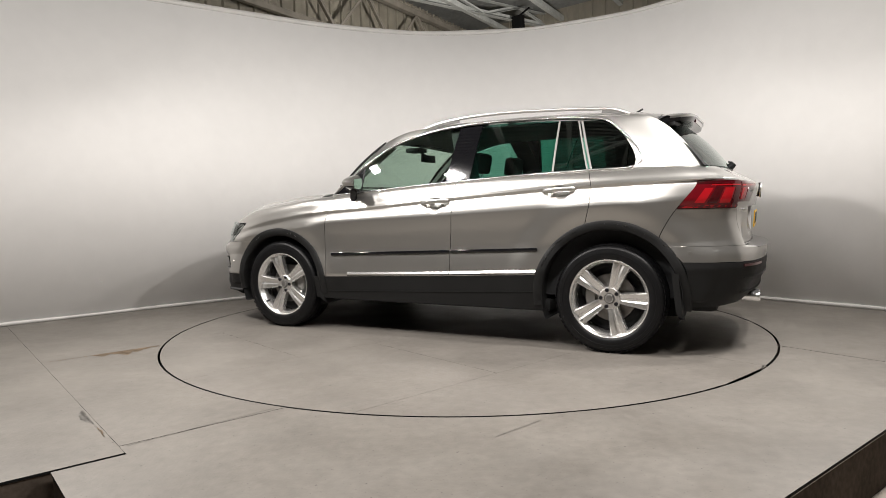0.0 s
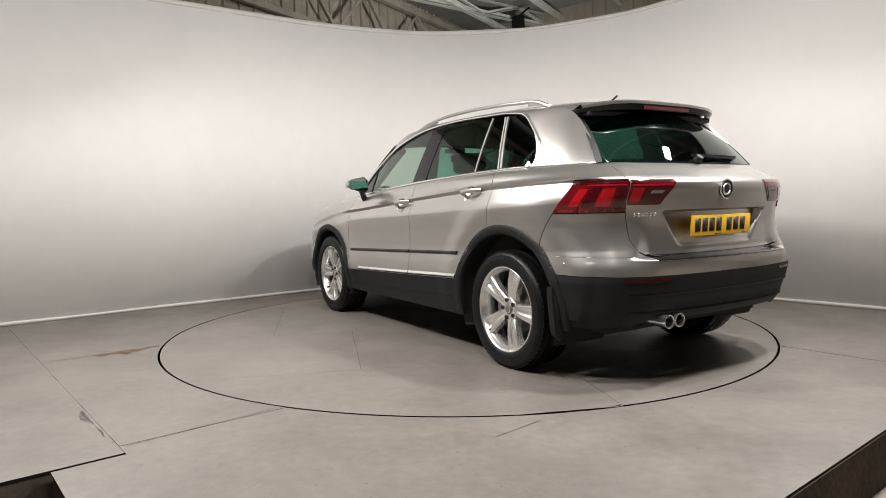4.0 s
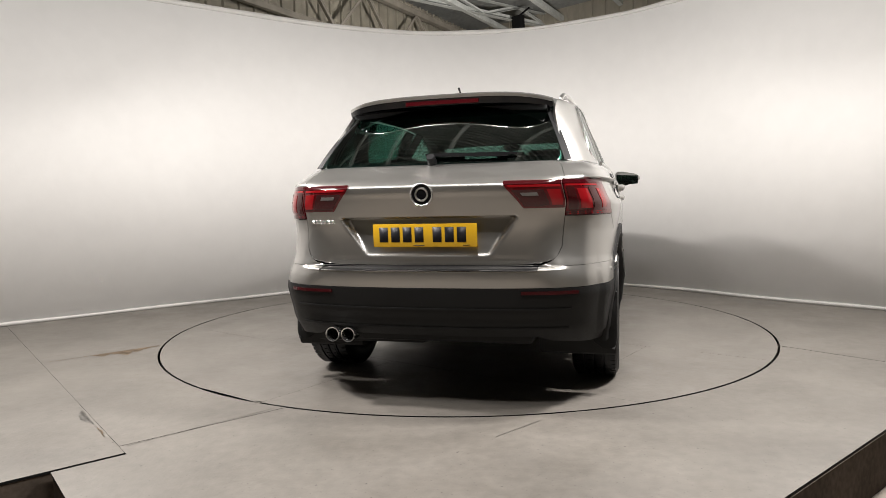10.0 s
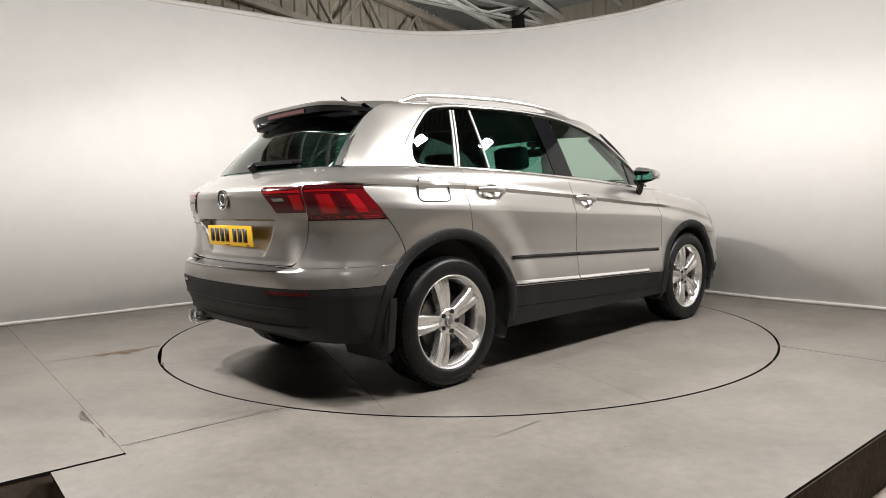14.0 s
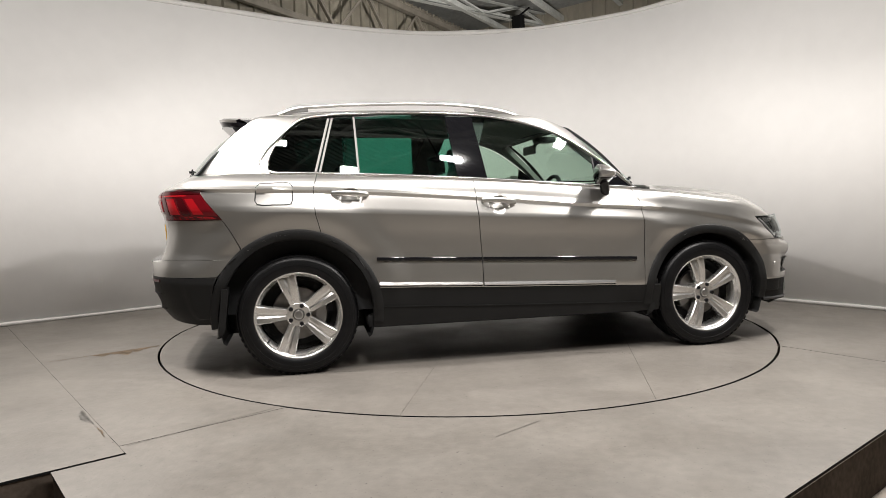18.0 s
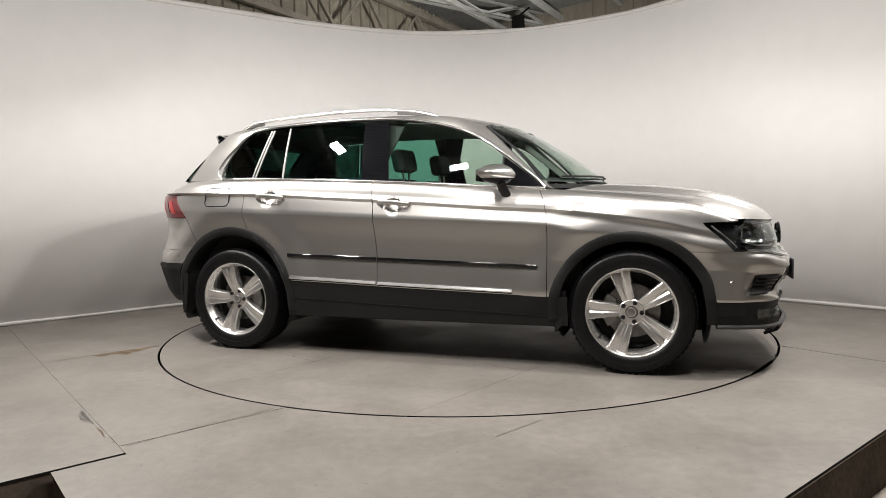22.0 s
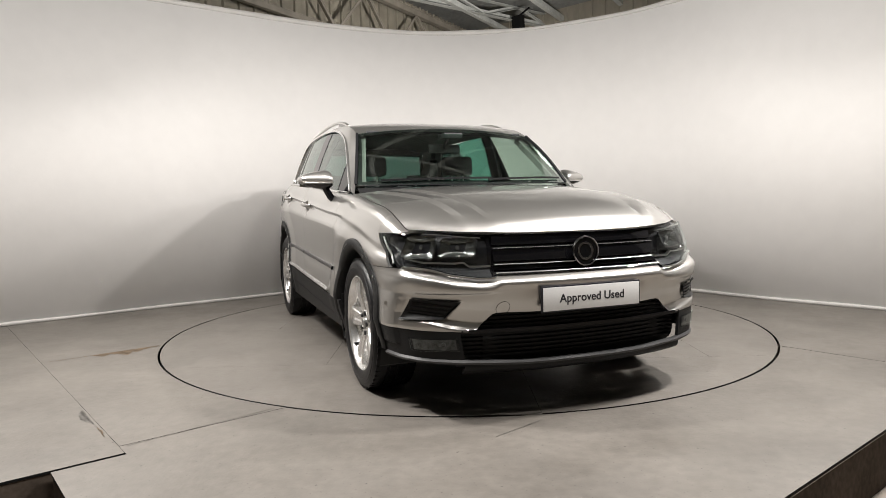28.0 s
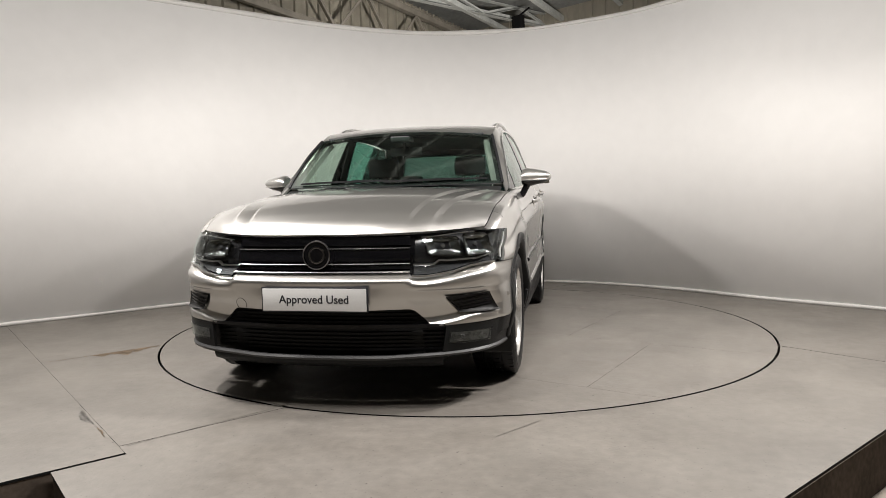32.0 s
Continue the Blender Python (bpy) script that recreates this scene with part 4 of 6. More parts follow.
y_edge = table1(*[(p[0], p[1]) for p in EDGE[1:12]])
z_edge = table1(*[(p[0], p[2]) for p in EDGE[1:12]])
z_mid = table1((0.60, 1.46), (0.50, 1.512), (0.42, 1.537), (0.3, 1.562), (0.15, 1.586), (0.0, 1.604), (-0.3, 1.625), (-0.6, 1.634), (-1.0, 1.631), (-1.4, 1.611), (-1.62, 1.587), (-1.85, 1.56))
for sd in (1, -1):
    n = 90
    E3 = spline(EDGE, n)
    W3 = spline([tuple(glass_pt(x, z, 0.003)) for x, z in WIN], n)
    rows = []
    foot = [body(q, float(z_up(plan_x(q)))) + Vector((0, 0.0, 0.002)) for q in np.linspace(sx(-1.53), float(s_rear(0.693)), 10)]
    for k, (a, e) in enumerate(zip(W3, E3)):
        a, e = Vector(a), Vector(e)
        d = (e - a)
        out = Vector((0, 1, 0.55)).normalized()
        row = [a.lerp(e, v) + out * (0.09 * d.length * v * (1 - v)) for v in np.linspace(0, 1, 10)]
        g = float(step(k, n - 15, n - 1))
        rows.append([p.lerp(q, g) for p, q in zip(row, foot)])
    b = bmesh.new()
    grid_faces(b, rows)
    put("side_frame", b, M_PAINT, car, sd, "silver roof pillar and cant rail")
    # chrome line round the windows
    loop = [tuple(glass_pt(x, z, 0.008)) for x, z in [(0.845, 1.078)] + WIN[1:11]]
    tail = [tuple(glass_pt(x, z, 0.010)) for x, z in [(-1.285, 1.522), (-1.40, 1.430), (-1.515, 1.300), (-1.535, 1.255), (-1.51, 1.215), (-1.45, 1.198)]]
    pts = spline(loop[:-1] + tail, 120)
    put("chrome_line", sweep(pts, oval(0.0085, 0.007, 12), up=(0, 1, 0.4)), M_CHROME, car, sd, "bright chrome window surround", rim=0)
    pts = [Vector((x, float(y_up(x)) + 0.003, float(z_up(x)) + 0.004)) for x in np.linspace(-1.46, 0.845, 60)]
    put("belt_line", sweep(pts, oval(0.009, 0.0095, 12)), M_CHROME, car, sd, "bright chrome belt strip", rim=0)

    def pane(xa, xb, nn, bottom=0.004, top=-0.004, off=-0.004):
        """Glass between two slanted edges xa(z), xb(z) and the window's top line."""
        bb = bmesh.new()
        G = []
        for u in np.linspace(0, 1, nn):
            col = []
            for v in np.linspace(0, 1, 14):
                z = 1.2
                for _ in range(6):
                    x = xa(z) * (1 - u) + xb(z) * u
                    z0, z1 = float(z_up(x)) + bottom, float(z_top(x)) + top
                    z = z0 + (max(z1, z0 + 0.002) - z0) * v
                col.append(glass_pt(x, z, off))
            G.append(col)
        grid_faces(bb, G)
        return bb

    e_b1 = lambda z: -0.16 - (z - 1.14) * 0.14
    e_b0 = lambda z: -0.352 - (z - 1.16) * 0.10
    e_d = lambda z: -0.957 - (z - 1.18) * 0.03
    e_c1 = lambda z: -1.185 + (z - 1.18) * 0.26
    e_c0 = lambda z: -1.222 + (z - 1.18) * 0.27
    e_sail = lambda z: 0.585 - (z - 1.08) * 0.02
    put("front_side_window", pane(e_b1, e_sail, 30), M_GLASS, car, sd, "pale green front side window", rim=0)
    put("mirror_sail", pane(e_sail, lambda z: 0.835, 16, off=0.0), M_GLOSS, car, sd, rim=0.01)
    put("b_pillar", pane(e_b0, e_b1, 10, off=-0.001), M_GLOSS, car, sd, "gloss black door pillar", rim=0.012)
    put("rear_side_window", pane(e_d, e_b0, 24), M_PRIVACY, car, sd, "dark tinted rear side window", rim=0)
    put("vent_window", pane(e_c1, e_d, 14), M_QUARTER, car, sd, "dark tinted fixed pane", rim=0)
    put("window_bar", pane(lambda z: e_d(z) - 0.006, lambda z: e_d(z) + 0.006, 3, off=0.002), M_BAR, car, sd, rim=0.008)
    put("window_bar", pane(lambda z: e_c0(z) - 0.001, lambda z: e_c0(z) + 0.013, 3, off=0.002), M_BAR, car, sd, rim=0.008)
    put("window_bar", pane(lambda z: e_c1(z) - 0.012, lambda z: e_c1(z) + 0.0, 3, off=0.002), M_BAR, car, sd, rim=0.008)
    put("window_bar", pane(lambda z: e_sail(z) - 0.007, lambda z: e_sail(z) + 0.004, 3, off=0.002), M_SEAL, car, sd, rim=0.008)
    b = bmesh.new()   # inner lining of the rear pillar
    add_box(b, (-1.52, 0.60, 1.20), (-1.33, 0.62, 1.42), None, 0.008)
    put("pillar_lining", b, M_TRIMDARK, car, sd, "dark lining of the rear pillar", rim=0)
    b = bmesh.new()   # quarter window
    G2 = []
    for v in np.linspace(0, 1, 16):
        z = 1.196 + (1.527 - 1.196) * v
        xr = float(line1((1.196, -1.455), (1.215, -1.505), (1.255, -1.528), (1.30, -1.512), (1.43, -1.395), (1.51, -1.298), (1.527, -1.27))(z))
        G2.append([glass_pt(xr + (e_c0(z) - xr) * u, z, -0.004) for u in np.linspace(0, 1, 12)])
    grid_faces(b, G2)
    put("quarter_window", b, M_QUARTER, car, sd, "dark tinted rear quarter window", rim=0)

    # roof rail on its feet
    pts = spline([(-1.42, 0.588, 1.560), (-1.33, 0.592, 1.594), (-1.15, 0.598, 1.612), (-0.8, 0.605, 1.628), (-0.5, 0.608, 1.632), (-0.2, 0.610, 1.618), (0.0, 0.612, 1.590), (0.10, 0.614, 1.562)], 50)
    put("roof_rail", sweep(pts, oval(0.013, 0.011, 12)), M_SATIN, car, sd, "satin silver roof rail", rim=0)
    for x0, x1 in ((-1.40, -1.22), (-0.20, 0.08)):
        b = bmesh.new()
        pp = [Vector(p) for p in pts if x0 < p[0] < x1]
        sweep([p + Vector((0, 0, -0.45 * (p.z - float(z_edge(p.x))))) for p in pp], slab(0.010, 0.010), b)
        put("rail_foot", b, M_ALLOYDARK, car, sd, rim=0)

b = bmesh.new()
rows = []
for x_u in np.linspace(0, 1, 60):
    row = []
    for v in np.linspace(-1, 1, 41):
        xf, xr = 0.515 - 0.075 * v * v, -1.60
        x = xf + (xr - xf) * x_u
        ye, ze, zm = float(y_edge(max(min(x, 0.8), -1.62))), float(z_edge(max(min(x, 0.8), -1.62))), float(z_mid(x))
        row.append(Vector((x, ye * v, ze + (zm - ze) * (1 - abs(v)**2.6))))
    rows.append(row)
grid_faces(b, rows)
put("roof", b, M_PAINT, car, 1, "silver roof skin", ref=(0, 0, 1.0))
b = bmesh.new()
grid_faces(b, [[p + Vector((0, 0, -0.055)) for p in r[1:-1]] for r in rows[2:-1]])
put("headliner", b, M_LINER, car, 1, "grey cloth headliner", rim=0)

# spoiler over the rear window
b = bmesh.new()
rows = []
for v in np.linspace(-1, 1, 41):
    y = 0.568 * v
    ys = abs(v)
    zr, xr = float(z_edge(-1.6)) + (float(z_mid(-1.6)) - float(z_edge(-1.6))) * (1 - ys**2.6), -1.603
    xt, zt = -1.805 + 0.13 * ys**6, 1.566 - 0.032 * ys**3
    rows.append([Vector((xr, y, zr)), Vector((xr * 0.5 + xt * 0.5, y, (zr + zt) / 2 + 0.005)), Vector((xt + 0.02, y, zt + 0.003)), Vector((xt, y, zt - 0.006)), Vector((xt + 0.004, y, zt - 0.020))])
V = grid_faces(b, rows)
put("spoiler", b, M_PAINT, car, 1, "silver rear roof spoiler", ref=(-1.5, 0, 1.2), rim=0)
b = bmesh.new()
und = []
for r in rows:
    t = r[4]
    k = abs(t.y / 0.568)
    und.append([t + Vector((0.001, 0, 0.002)), t + Vector((0.004, 0, -0.006)), t + Vector((0.014, 0, -0.034 + 0.012 * k**4)), t + Vector((0.05, 0, -0.042 + 0.016 * k**4)), Vector((-1.60, t.y * 0.985, 1.508))])
V = grid_faces(b, und)
b.faces.new(V[0])
b.faces.new(V[-1][::-1])
put("spoiler_underside", b, M_GLOSS, car, 1, "gloss black spoiler rear face", ref=(-1.5, 0, 1.6), rim=0)
b = bmesh.new()
sweep([und[k][1].lerp(und[k][2], 0.5) + Vector((-0.002, 0, 0)) for k in range(13, 28)], slab(0.004, 0.010), b)
put("brake_lamp", b, M_REDDARK, car, 1, "dark red high brake lamp", rim=0)
# aerial
b = bmesh.new()
sweep([(-1.30, 0, 1.600), (-1.325, 0, 1.616), (-1.36, 0, 1.636), (-1.405, 0, 1.660)], oval(0.006, 0.007, 8), b)
add_cyl(b, (-1.305, 0, 1.60), (-1.31, 0, 1.618), 0.022, 0.012, 14)
put("aerial", b, M_SEAL, car, 1, "short black roof aerial", rim=0)

# ---- windscreen ----


def screen(u, v, off=0.0):
    """u from -1 to 1 across, v from the base to the roof."""
    a = Vector((1.115 - 0.30 * abs(u)**2.3, 0.752 * u, 1.112 + 0.008 * u * u))
    c = Vector((0.522 - 0.078 * u * u, 0.640 * u, 1.508 - 0.036 * u * u))
    return a.lerp(c, v) + Vector((0.55, 0, 0.83)) * (0.022 * math.sin(math.pi * v) + off)


b = bmesh.new()
grid_faces(b, [[screen(u, v) for v in np.linspace(0, 1, 18)] for u in np.linspace(-0.985, 0.985, 48)])
put("windscreen", b, M_SCREEN, car, 1, "pale green curved windscreen", rim=0)
for us, vs in (((-1.0, -0.955), (0, 1)), ((0.955, 1.0), (0, 1)), ((-0.96, 0.96), (-0.01, 0.045)), ((-0.96, 0.96), (0.955, 1.0))):
    b = bmesh.new()
    grid_faces(b, [[screen(u, v, -0.003) for v in np.linspace(*vs, 12)] for u in np.linspace(*us, 24)])
    put("screen_border", b, M_SEAL, car, 1, rim=0)
for sd in (1, -1):
    b = bmesh.new()
    sweep([screen(1.0, v, 0.003) for v in np.linspace(0, 1, 24)], slab(0.008, 0.006), b, up=(0.55, 0, 0.83))
    put("screen_seal", b, M_SEAL, car, sd, rim=0)
b = bmesh.new()   # sensor housing and mirror behind the glass
add_box(b, (0.46, -0.07, 1.435), (0.60, 0.07, 1.475), None, 0.012)
put("sensor_housing", b, M_TRIMDARK, car, 1, rim=0)
b = bmesh.new()
add_box(b, (0.40, -0.12, 1.345), (0.425, 0.12, 1.41), None, 0.012)
add_cyl(b, (0.42, 0, 1.39), (0.50, 0, 1.45), 0.012)
put("inner_mirror", b, M_TRIMDARK, car, 1, "dark inner rear-view mirror", rim=0)
b = bmesh.new()   # cowl and wipers
grid_faces(b, [[Vector((1.115 - 0.30 * abs(u)**2.3 + dx, 0.76 * u, z)) for dx, z in ((-0.03, 1.10), (0.015, 1.092), (0.06, 1.070))] for u in np.linspace(-0.98, 0.98, 30)])
put("cowl", b, M_CLADDING, car, 1, "black windscreen cowl", rim=0.01)
for y0, y1, z in ((-0.62, 0.05, 0.03), (0.02, 0.66, 0.025)):
    b = bmesh.new()
    sweep([screen(y / 0.752, 0.035 + 0.02 * math.sin(3 * (y - y0)), 0.012) for y in np.linspace(y0, y1, 16)], slab(0.007, 0.006), b)
    put("wiper", b, M_SEAL, car, 1, "black windscreen wiper", rim=0)

# ---- bonnet ----
z_bon = table1((0.95, 1.112), (1.10, 1.100), (1.3, 1.094), (1.541, 1.073), (1.8, 1.030), (1.95, 0.985), (2.05, 0.938), (2.11, 0.895), (2.145, 0.850))
b = bmesh.new()
rows = []
for u in np.linspace(0, 1, 60):
    Xe = 0.965 + (1.965 - 0.965) * u
    pe = body(sx(Xe), float(z_up(Xe)))
    pe.y = min(pe.y, float(y_up(Xe)))
    xc = 1.125 + (2.142 - 1.125) * u
    zc = float(z_bon(xc))
    row = []
    ye = pe.y - 0.004
    yr, yi = 0.70 - 0.185 * u, 0.565 - 0.165 * u
    half = ([yi * k / 16 for k in range(17)] + [yi + 0.010, yi + 0.022] + [yi + 0.022 + (yr - yi - 0.022) * k / 6 for k in range(1, 7)]
            + [yr + 0.012, yr + 0.030] + [yr + 0.030 + (ye - yr - 0.030) * k / 14 for k in range(1, 15)])
    fade = step(u, 0.0, 0.08) * (1 - step(u, 0.86, 0.995))
    for y in [-k for k in half[:0:-1]] + half:
        w, k = abs(y) / ye, abs(y)
        x = pe.x + (xc - pe.x) * (1 - w**3.0)
        z = pe.z + 0.002 + (zc - pe.z) * (1 - w**2.8)
        z += fade * float(np.interp(k, (0, yi, yi + 0.022, yr, yr + 0.030, yr + 0.14), (0, 0, -0.009, 0.004, -0.006, 0)))
        row.append(Vector((x, y, z)))
    rows.append(row)
grid_faces(b, rows)
put("bonnet", b, M_PAINT, car, 1, "silver bonnet with pressed ridges", ref=(1.5, 0, 0.5), rim=0.02, sharp=16)

# ---- front end ----
lamp_lo = line1((0.0, 0.669), (0.452, 0.669), (0.475, 0.650), (0.55, 0.652), (0.66, 0.668), (0.735, 0.690), (0.80, 0.700))
bump_lo = line1((0.0, 0.497), (0.455, 0.495), (0.475, 0.488), (0.545, 0.420), (0.57, 0.414), (0.70, 0.420), (0.95, 0.432))
FOG = [(0.838, 0.567), (0.625, 0.556), (0.688, 0.474), (0.855, 0.470)]


TUCK = line1((0.40, 0.0), (0.432, 0.002), (0.445, 0.016), (0.47, 0.026), (0.53, 0.022), (0.60, 0.004), (0.622, 0.0), (0.634, 0.0), (0.65, 0.008), (0.672, 0.028), (0.71, 0.03))


def chin_pt(s, z):
    p = body(s, z)
    return p - outward(s) * max(0.0, 0.235 - z) * 0.9


def front_pt(s, z):
    """Bumper skin with the pressed opening beside the plate and the top ledge."""
    p = body(s, z)
    y = plan_y(s)
    if 0.58 < y < 0.88 and 0.44 < z < 0.60:
        inside = 1.0
        for (y0, z0), (y1, z1) in zip(FOG, FOG[1:] + FOG[:1]):
            d = ((y1 - y0) * (z - z0) - (z1 - z0) * (y - y0)) / math.hypot(y1 - y0, z1 - z0)
            inside = min(inside, d)
        k = step(inside, 0.0, 0.012)
        n = Vector((0.8, 0.6, 0))
        p -= n * 0.012 * float(k)
    k = step(y, 0.42, 0.55) * (1 - step(y, 0.82, 0.9))
    p.x += 0.010 * float(k * step(z, 0.585, 0.60) * (1 - step(z, 0.60, 0.64)))
    if p.x > 1.9:
        front = float(step(p.x, 1.9, 2.02))
        up = z - (float(lamp_lo(y)) - 0.669)
        if up < 0.62:
            front *= float(step(y, 0.25, 0.45))
        p -= outward(s) * front * float(TUCK(up))
    return p


for sd in (1, -1):
    right = lambda z: sx(float(line1((0.3, 1.66), (0.45, 1.66), (0.60, 1.62), (0.70, 1.58))(z)))
    hi = lambda s: float(lamp_lo(plan_y(s))) if plan_x(s) > 1.93 else 0.700
    b = panel(const(0.0), right, over_arch(lambda s: float(bump_lo(plan_y(s))), 0.0), hi, even_rows(0.40, 0.70, 62), 110, fn=front_pt)
    put("front_bumper", b, M_PAINT, car, sd, "silver painted front bumper", sharp=45)
    # opening's black insert with slats
    fo_in = line1((0.470, 0.688), (0.556, 0.625), (0.567, 0.66))
    fo_out = line1((0.46, 0.856), (0.567, 0.838))
    fl = lambda z: float(s_front(float(fo_in(z)) + 0.006))
    fr_ = lambda z: float(s_front(float(fo_out(z)) - 0.006))
    top_f = lambda s_: float(line1((0.58, 0.554), (0.838, 0.566), (0.9, 0.567))(plan_y(s_)))
    low_f = lambda s_: float(line1((0.5, 0.475), (0.688, 0.475), (0.86, 0.471))(plan_y(s_)))
    ins = put("bumper_opening", panel(fl, fr_, low_f, top_f, even_rows(0.47, 0.57, 12), 18, fn=front_pt, off=0.0135), M_CLADDING, car, sd, "black insert in the bumper opening", rim=0.0)
    for z in (0.495, 0.515, 0.535):
        put("opening_slat", sweep([front_pt(q, z + 0.1 * (plan_y(q) - 0.7)) + outward(q) * 0.0155 for q in np.linspace(fl(z) + 0.004, fr_(z) - 0.004, 10)], slab(0.0015, 0.004)), M_GLOSS, ins, sd, rim=0)
    # lower cladding: corner with the fog lamp, and the chin
    right = lambda z: sx(1.70)
    b = panel(lambda z: float(s_front(0.62)), right, over_arch(lambda s: 0.262 + 0.05 * max(0.0, float(plan_y(s)) - 0.6), -0.02), lambda s: float(bump_lo(plan_y(s))) - 0.003, even_rows(0.24, 0.44, 26), 40, fn=chin_pt, off=-0.002)
    put("corner_cladding", b, M_CLADDING, car, sd, "black plastic front bumper corner")
    b = panel(const(0.0), lambda z: float(s_front(0.625)), const(0.205), const(0.268), even_rows(0.205, 0.268, 12), 40, fn=chin_pt)
    put("chin", b, M_CLADDING, car, sd, "black plastic chin spoiler")
    end = sx(1.80)
    pts = []
    for q in np.linspace(0.0, end, 60):
        y = plan_y(q)
        pts.append(body(q, 0.266 + 0.045 * max(0, min(y, 0.88) - 0.35)) + outward(q) * (0.003 - 0.007 * float(step(q, end - 0.3, end))))
    put("chin_strip", sweep(pts, [(-0.012, -0.012), (0.008, -0.010), (0.012, 0.0), (0.004, 0.010), (-0.012, 0.010)]), M_CHIN, car, sd, "dark grey strip along the chin", rim=0)
    # fog lamp
    b = panel(lambda z: float(s_front(0.635)), lambda z: float(s_front(0.825)), const(0.328), const(0.388), even_rows(0.328, 0.388, 6), 16, off=0.007)
    fg = put("fog_lamp", b, M_LENS, car, sd, "clear rectangular fog lamp", rim=0.012)
    b = panel(lambda z: float(s_front(0.645)), lambda z: float(s_front(0.815)), const(0.335), const(0.381), even_rows(0.335, 0.381, 6), 16, off=0.0015)
    put("lamp_bowl", b, M_FOG, fg, sd, rim=0)
    b = bmesh.new()
    p = body(float(s_front(0.70)), 0.358)
    add_cyl(b, p + outward(float(s_front(0.70))) * 0.002, p + outward(float(s_front(0.70))) * 0.0045, 0.012, 0.010, 16)
    put("bulb_cup", b, M_FOG, fg, sd, rim=0)
    # parking sensor dots
    for y, z in ((0.882, 0.535),):
        p = front_pt(float(s_front(y)), z)
        b = bmesh.new()
        add_cyl(b, p + Vector((-0.01, -0.01, 0)), p + Vector((0.002, 0.0025, 0)), 0.011, 0.011, 16)
        put("parking_sensor", b, M_PAINT, car, sd, rim=0)
    p = body(sx(-1.80), 0.655)
    b = bmesh.new()
    add_cyl(b, p + Vector((0.0, -0.01, 0)), p + Vector((-0.001, 0.002, 0)), 0.011, 0.011, 16)
    put("parking_sensor", b, M_PAINT, car, sd, rim=0)

# round tow cover on the right
q0 = float(s_front(0.43))
c0 = front_pt(q0, 0.517)
ring = []
for a in np.linspace(0, 2 * math.pi, 28, endpoint=False):
    q = float(s_front(0.43 + 0.031 * math.cos(a)))
    ring.append(front_pt(q, 0.517 + 0.031 * math.sin(a)) + outward(q) * 0.0006)
put("tow_cover", sweep(ring, slab(0.0008, 0.0008), closed=True, up=(1, 0.2, 0)), M_SEAL, car, -1, rim=0)

# lower grille: dark backing and slats
b = bmesh.new()
for sd in (1, -1):
    rows = []
    for y in np.linspace(0, 0.63, 20):
        rows.append([body(float(s_front(y)), z) * 1.0 + Vector((-0.085, 0, 0)) for z in (0.235, 0.30, 0.38, 0.50)])
    for r in rows:
        for p in r:
            p.y *= sd
    grid_faces(b, rows)
low = put("lower_grille", b, M_WELL, car, 1, "black lower front grille", rim=0)
for z in np.linspace(0.295, 0.485, 11):
    b = bmesh.new()
    ym = 0.62 if z < 0.42 else 0.62 - (z - 0.42) * 1.8
    pts = [body(float(s_front(abs(y))), z) + Vector((-0.062, 0, 0)) for y in np.linspace(-ym, ym, 33)]
    for p, y in zip(pts, np.linspace(-ym, ym, 33)):
        p.y = math.copysign(p.y, y)
    sweep(pts, slab(0.004, 0.0055), b)
    put("grille_slat", b, M_SEAL, low, 1, rim=0)
b = bmesh.new()
pts = [body(float(s_front(abs(y))), 0.415) + Vector((-0.016, 0, 0)) for y in np.linspace(-0.61, 0.61, 33)]
for p, y in zip(pts, np.linspace(-0.61, 0.61, 33)):
    p.y = math.copysign(p.y, y)
sweep(pts, slab(0.014, 0.008), b)
put("grille_bar", b, M_GLOSS, low, 1, rim=0)

# upper grille
b = bmesh.new()
ys = np.linspace(-0.475, 0.475, 31)
fp = lambda y, z, o=0.0: (lambda p: Vector((p.x + o, math.copysign(p.y, y), p.z)))(body(float(s_front(abs(y))), z))
grid_faces(b, [[fp(y, z, -0.035) for z in np.linspace(0.655, 0.862, 10)] for y in ys])
gr = put("grille", b, M_GLOSS, car, 1, "gloss black grille with chrome bars", rim=0)
for z, o, h, m in ((0.850, -0.010, 0.0028, M_CHROME), (0.786, -0.012, 0.0022, M_CHROME), (0.712, -0.008, 0.0032, M_CHROME), (0.677, -0.006, 0.0032, M_CHROME)):
    b = bmesh.new()
    sweep([fp(y, z, o) for y in np.linspace(-0.455, 0.455, 31)], [(-0.012, -h), (0.004, -h), (0.008, 0), (0.004, h), (-0.012, h)], b)
    put("chrome_bar", b, m, gr, 1, rim=0)
for z, hh in ((0.695, 0.010), (0.750, 0.030), (0.818, 0.024)):
    b = bmesh.new()
    sweep([fp(y, z, -0.022) for y in np.linspace(-0.455, 0.455, 31)], [(-0.01, -hh), (0.0, -hh), (0.010, -hh * 0.75), (0.004, hh * 0.75), (0.0, hh), (-0.01, hh)], b)
    put("grille_slat", b, M_GLOSS, gr, 1, rim=0)


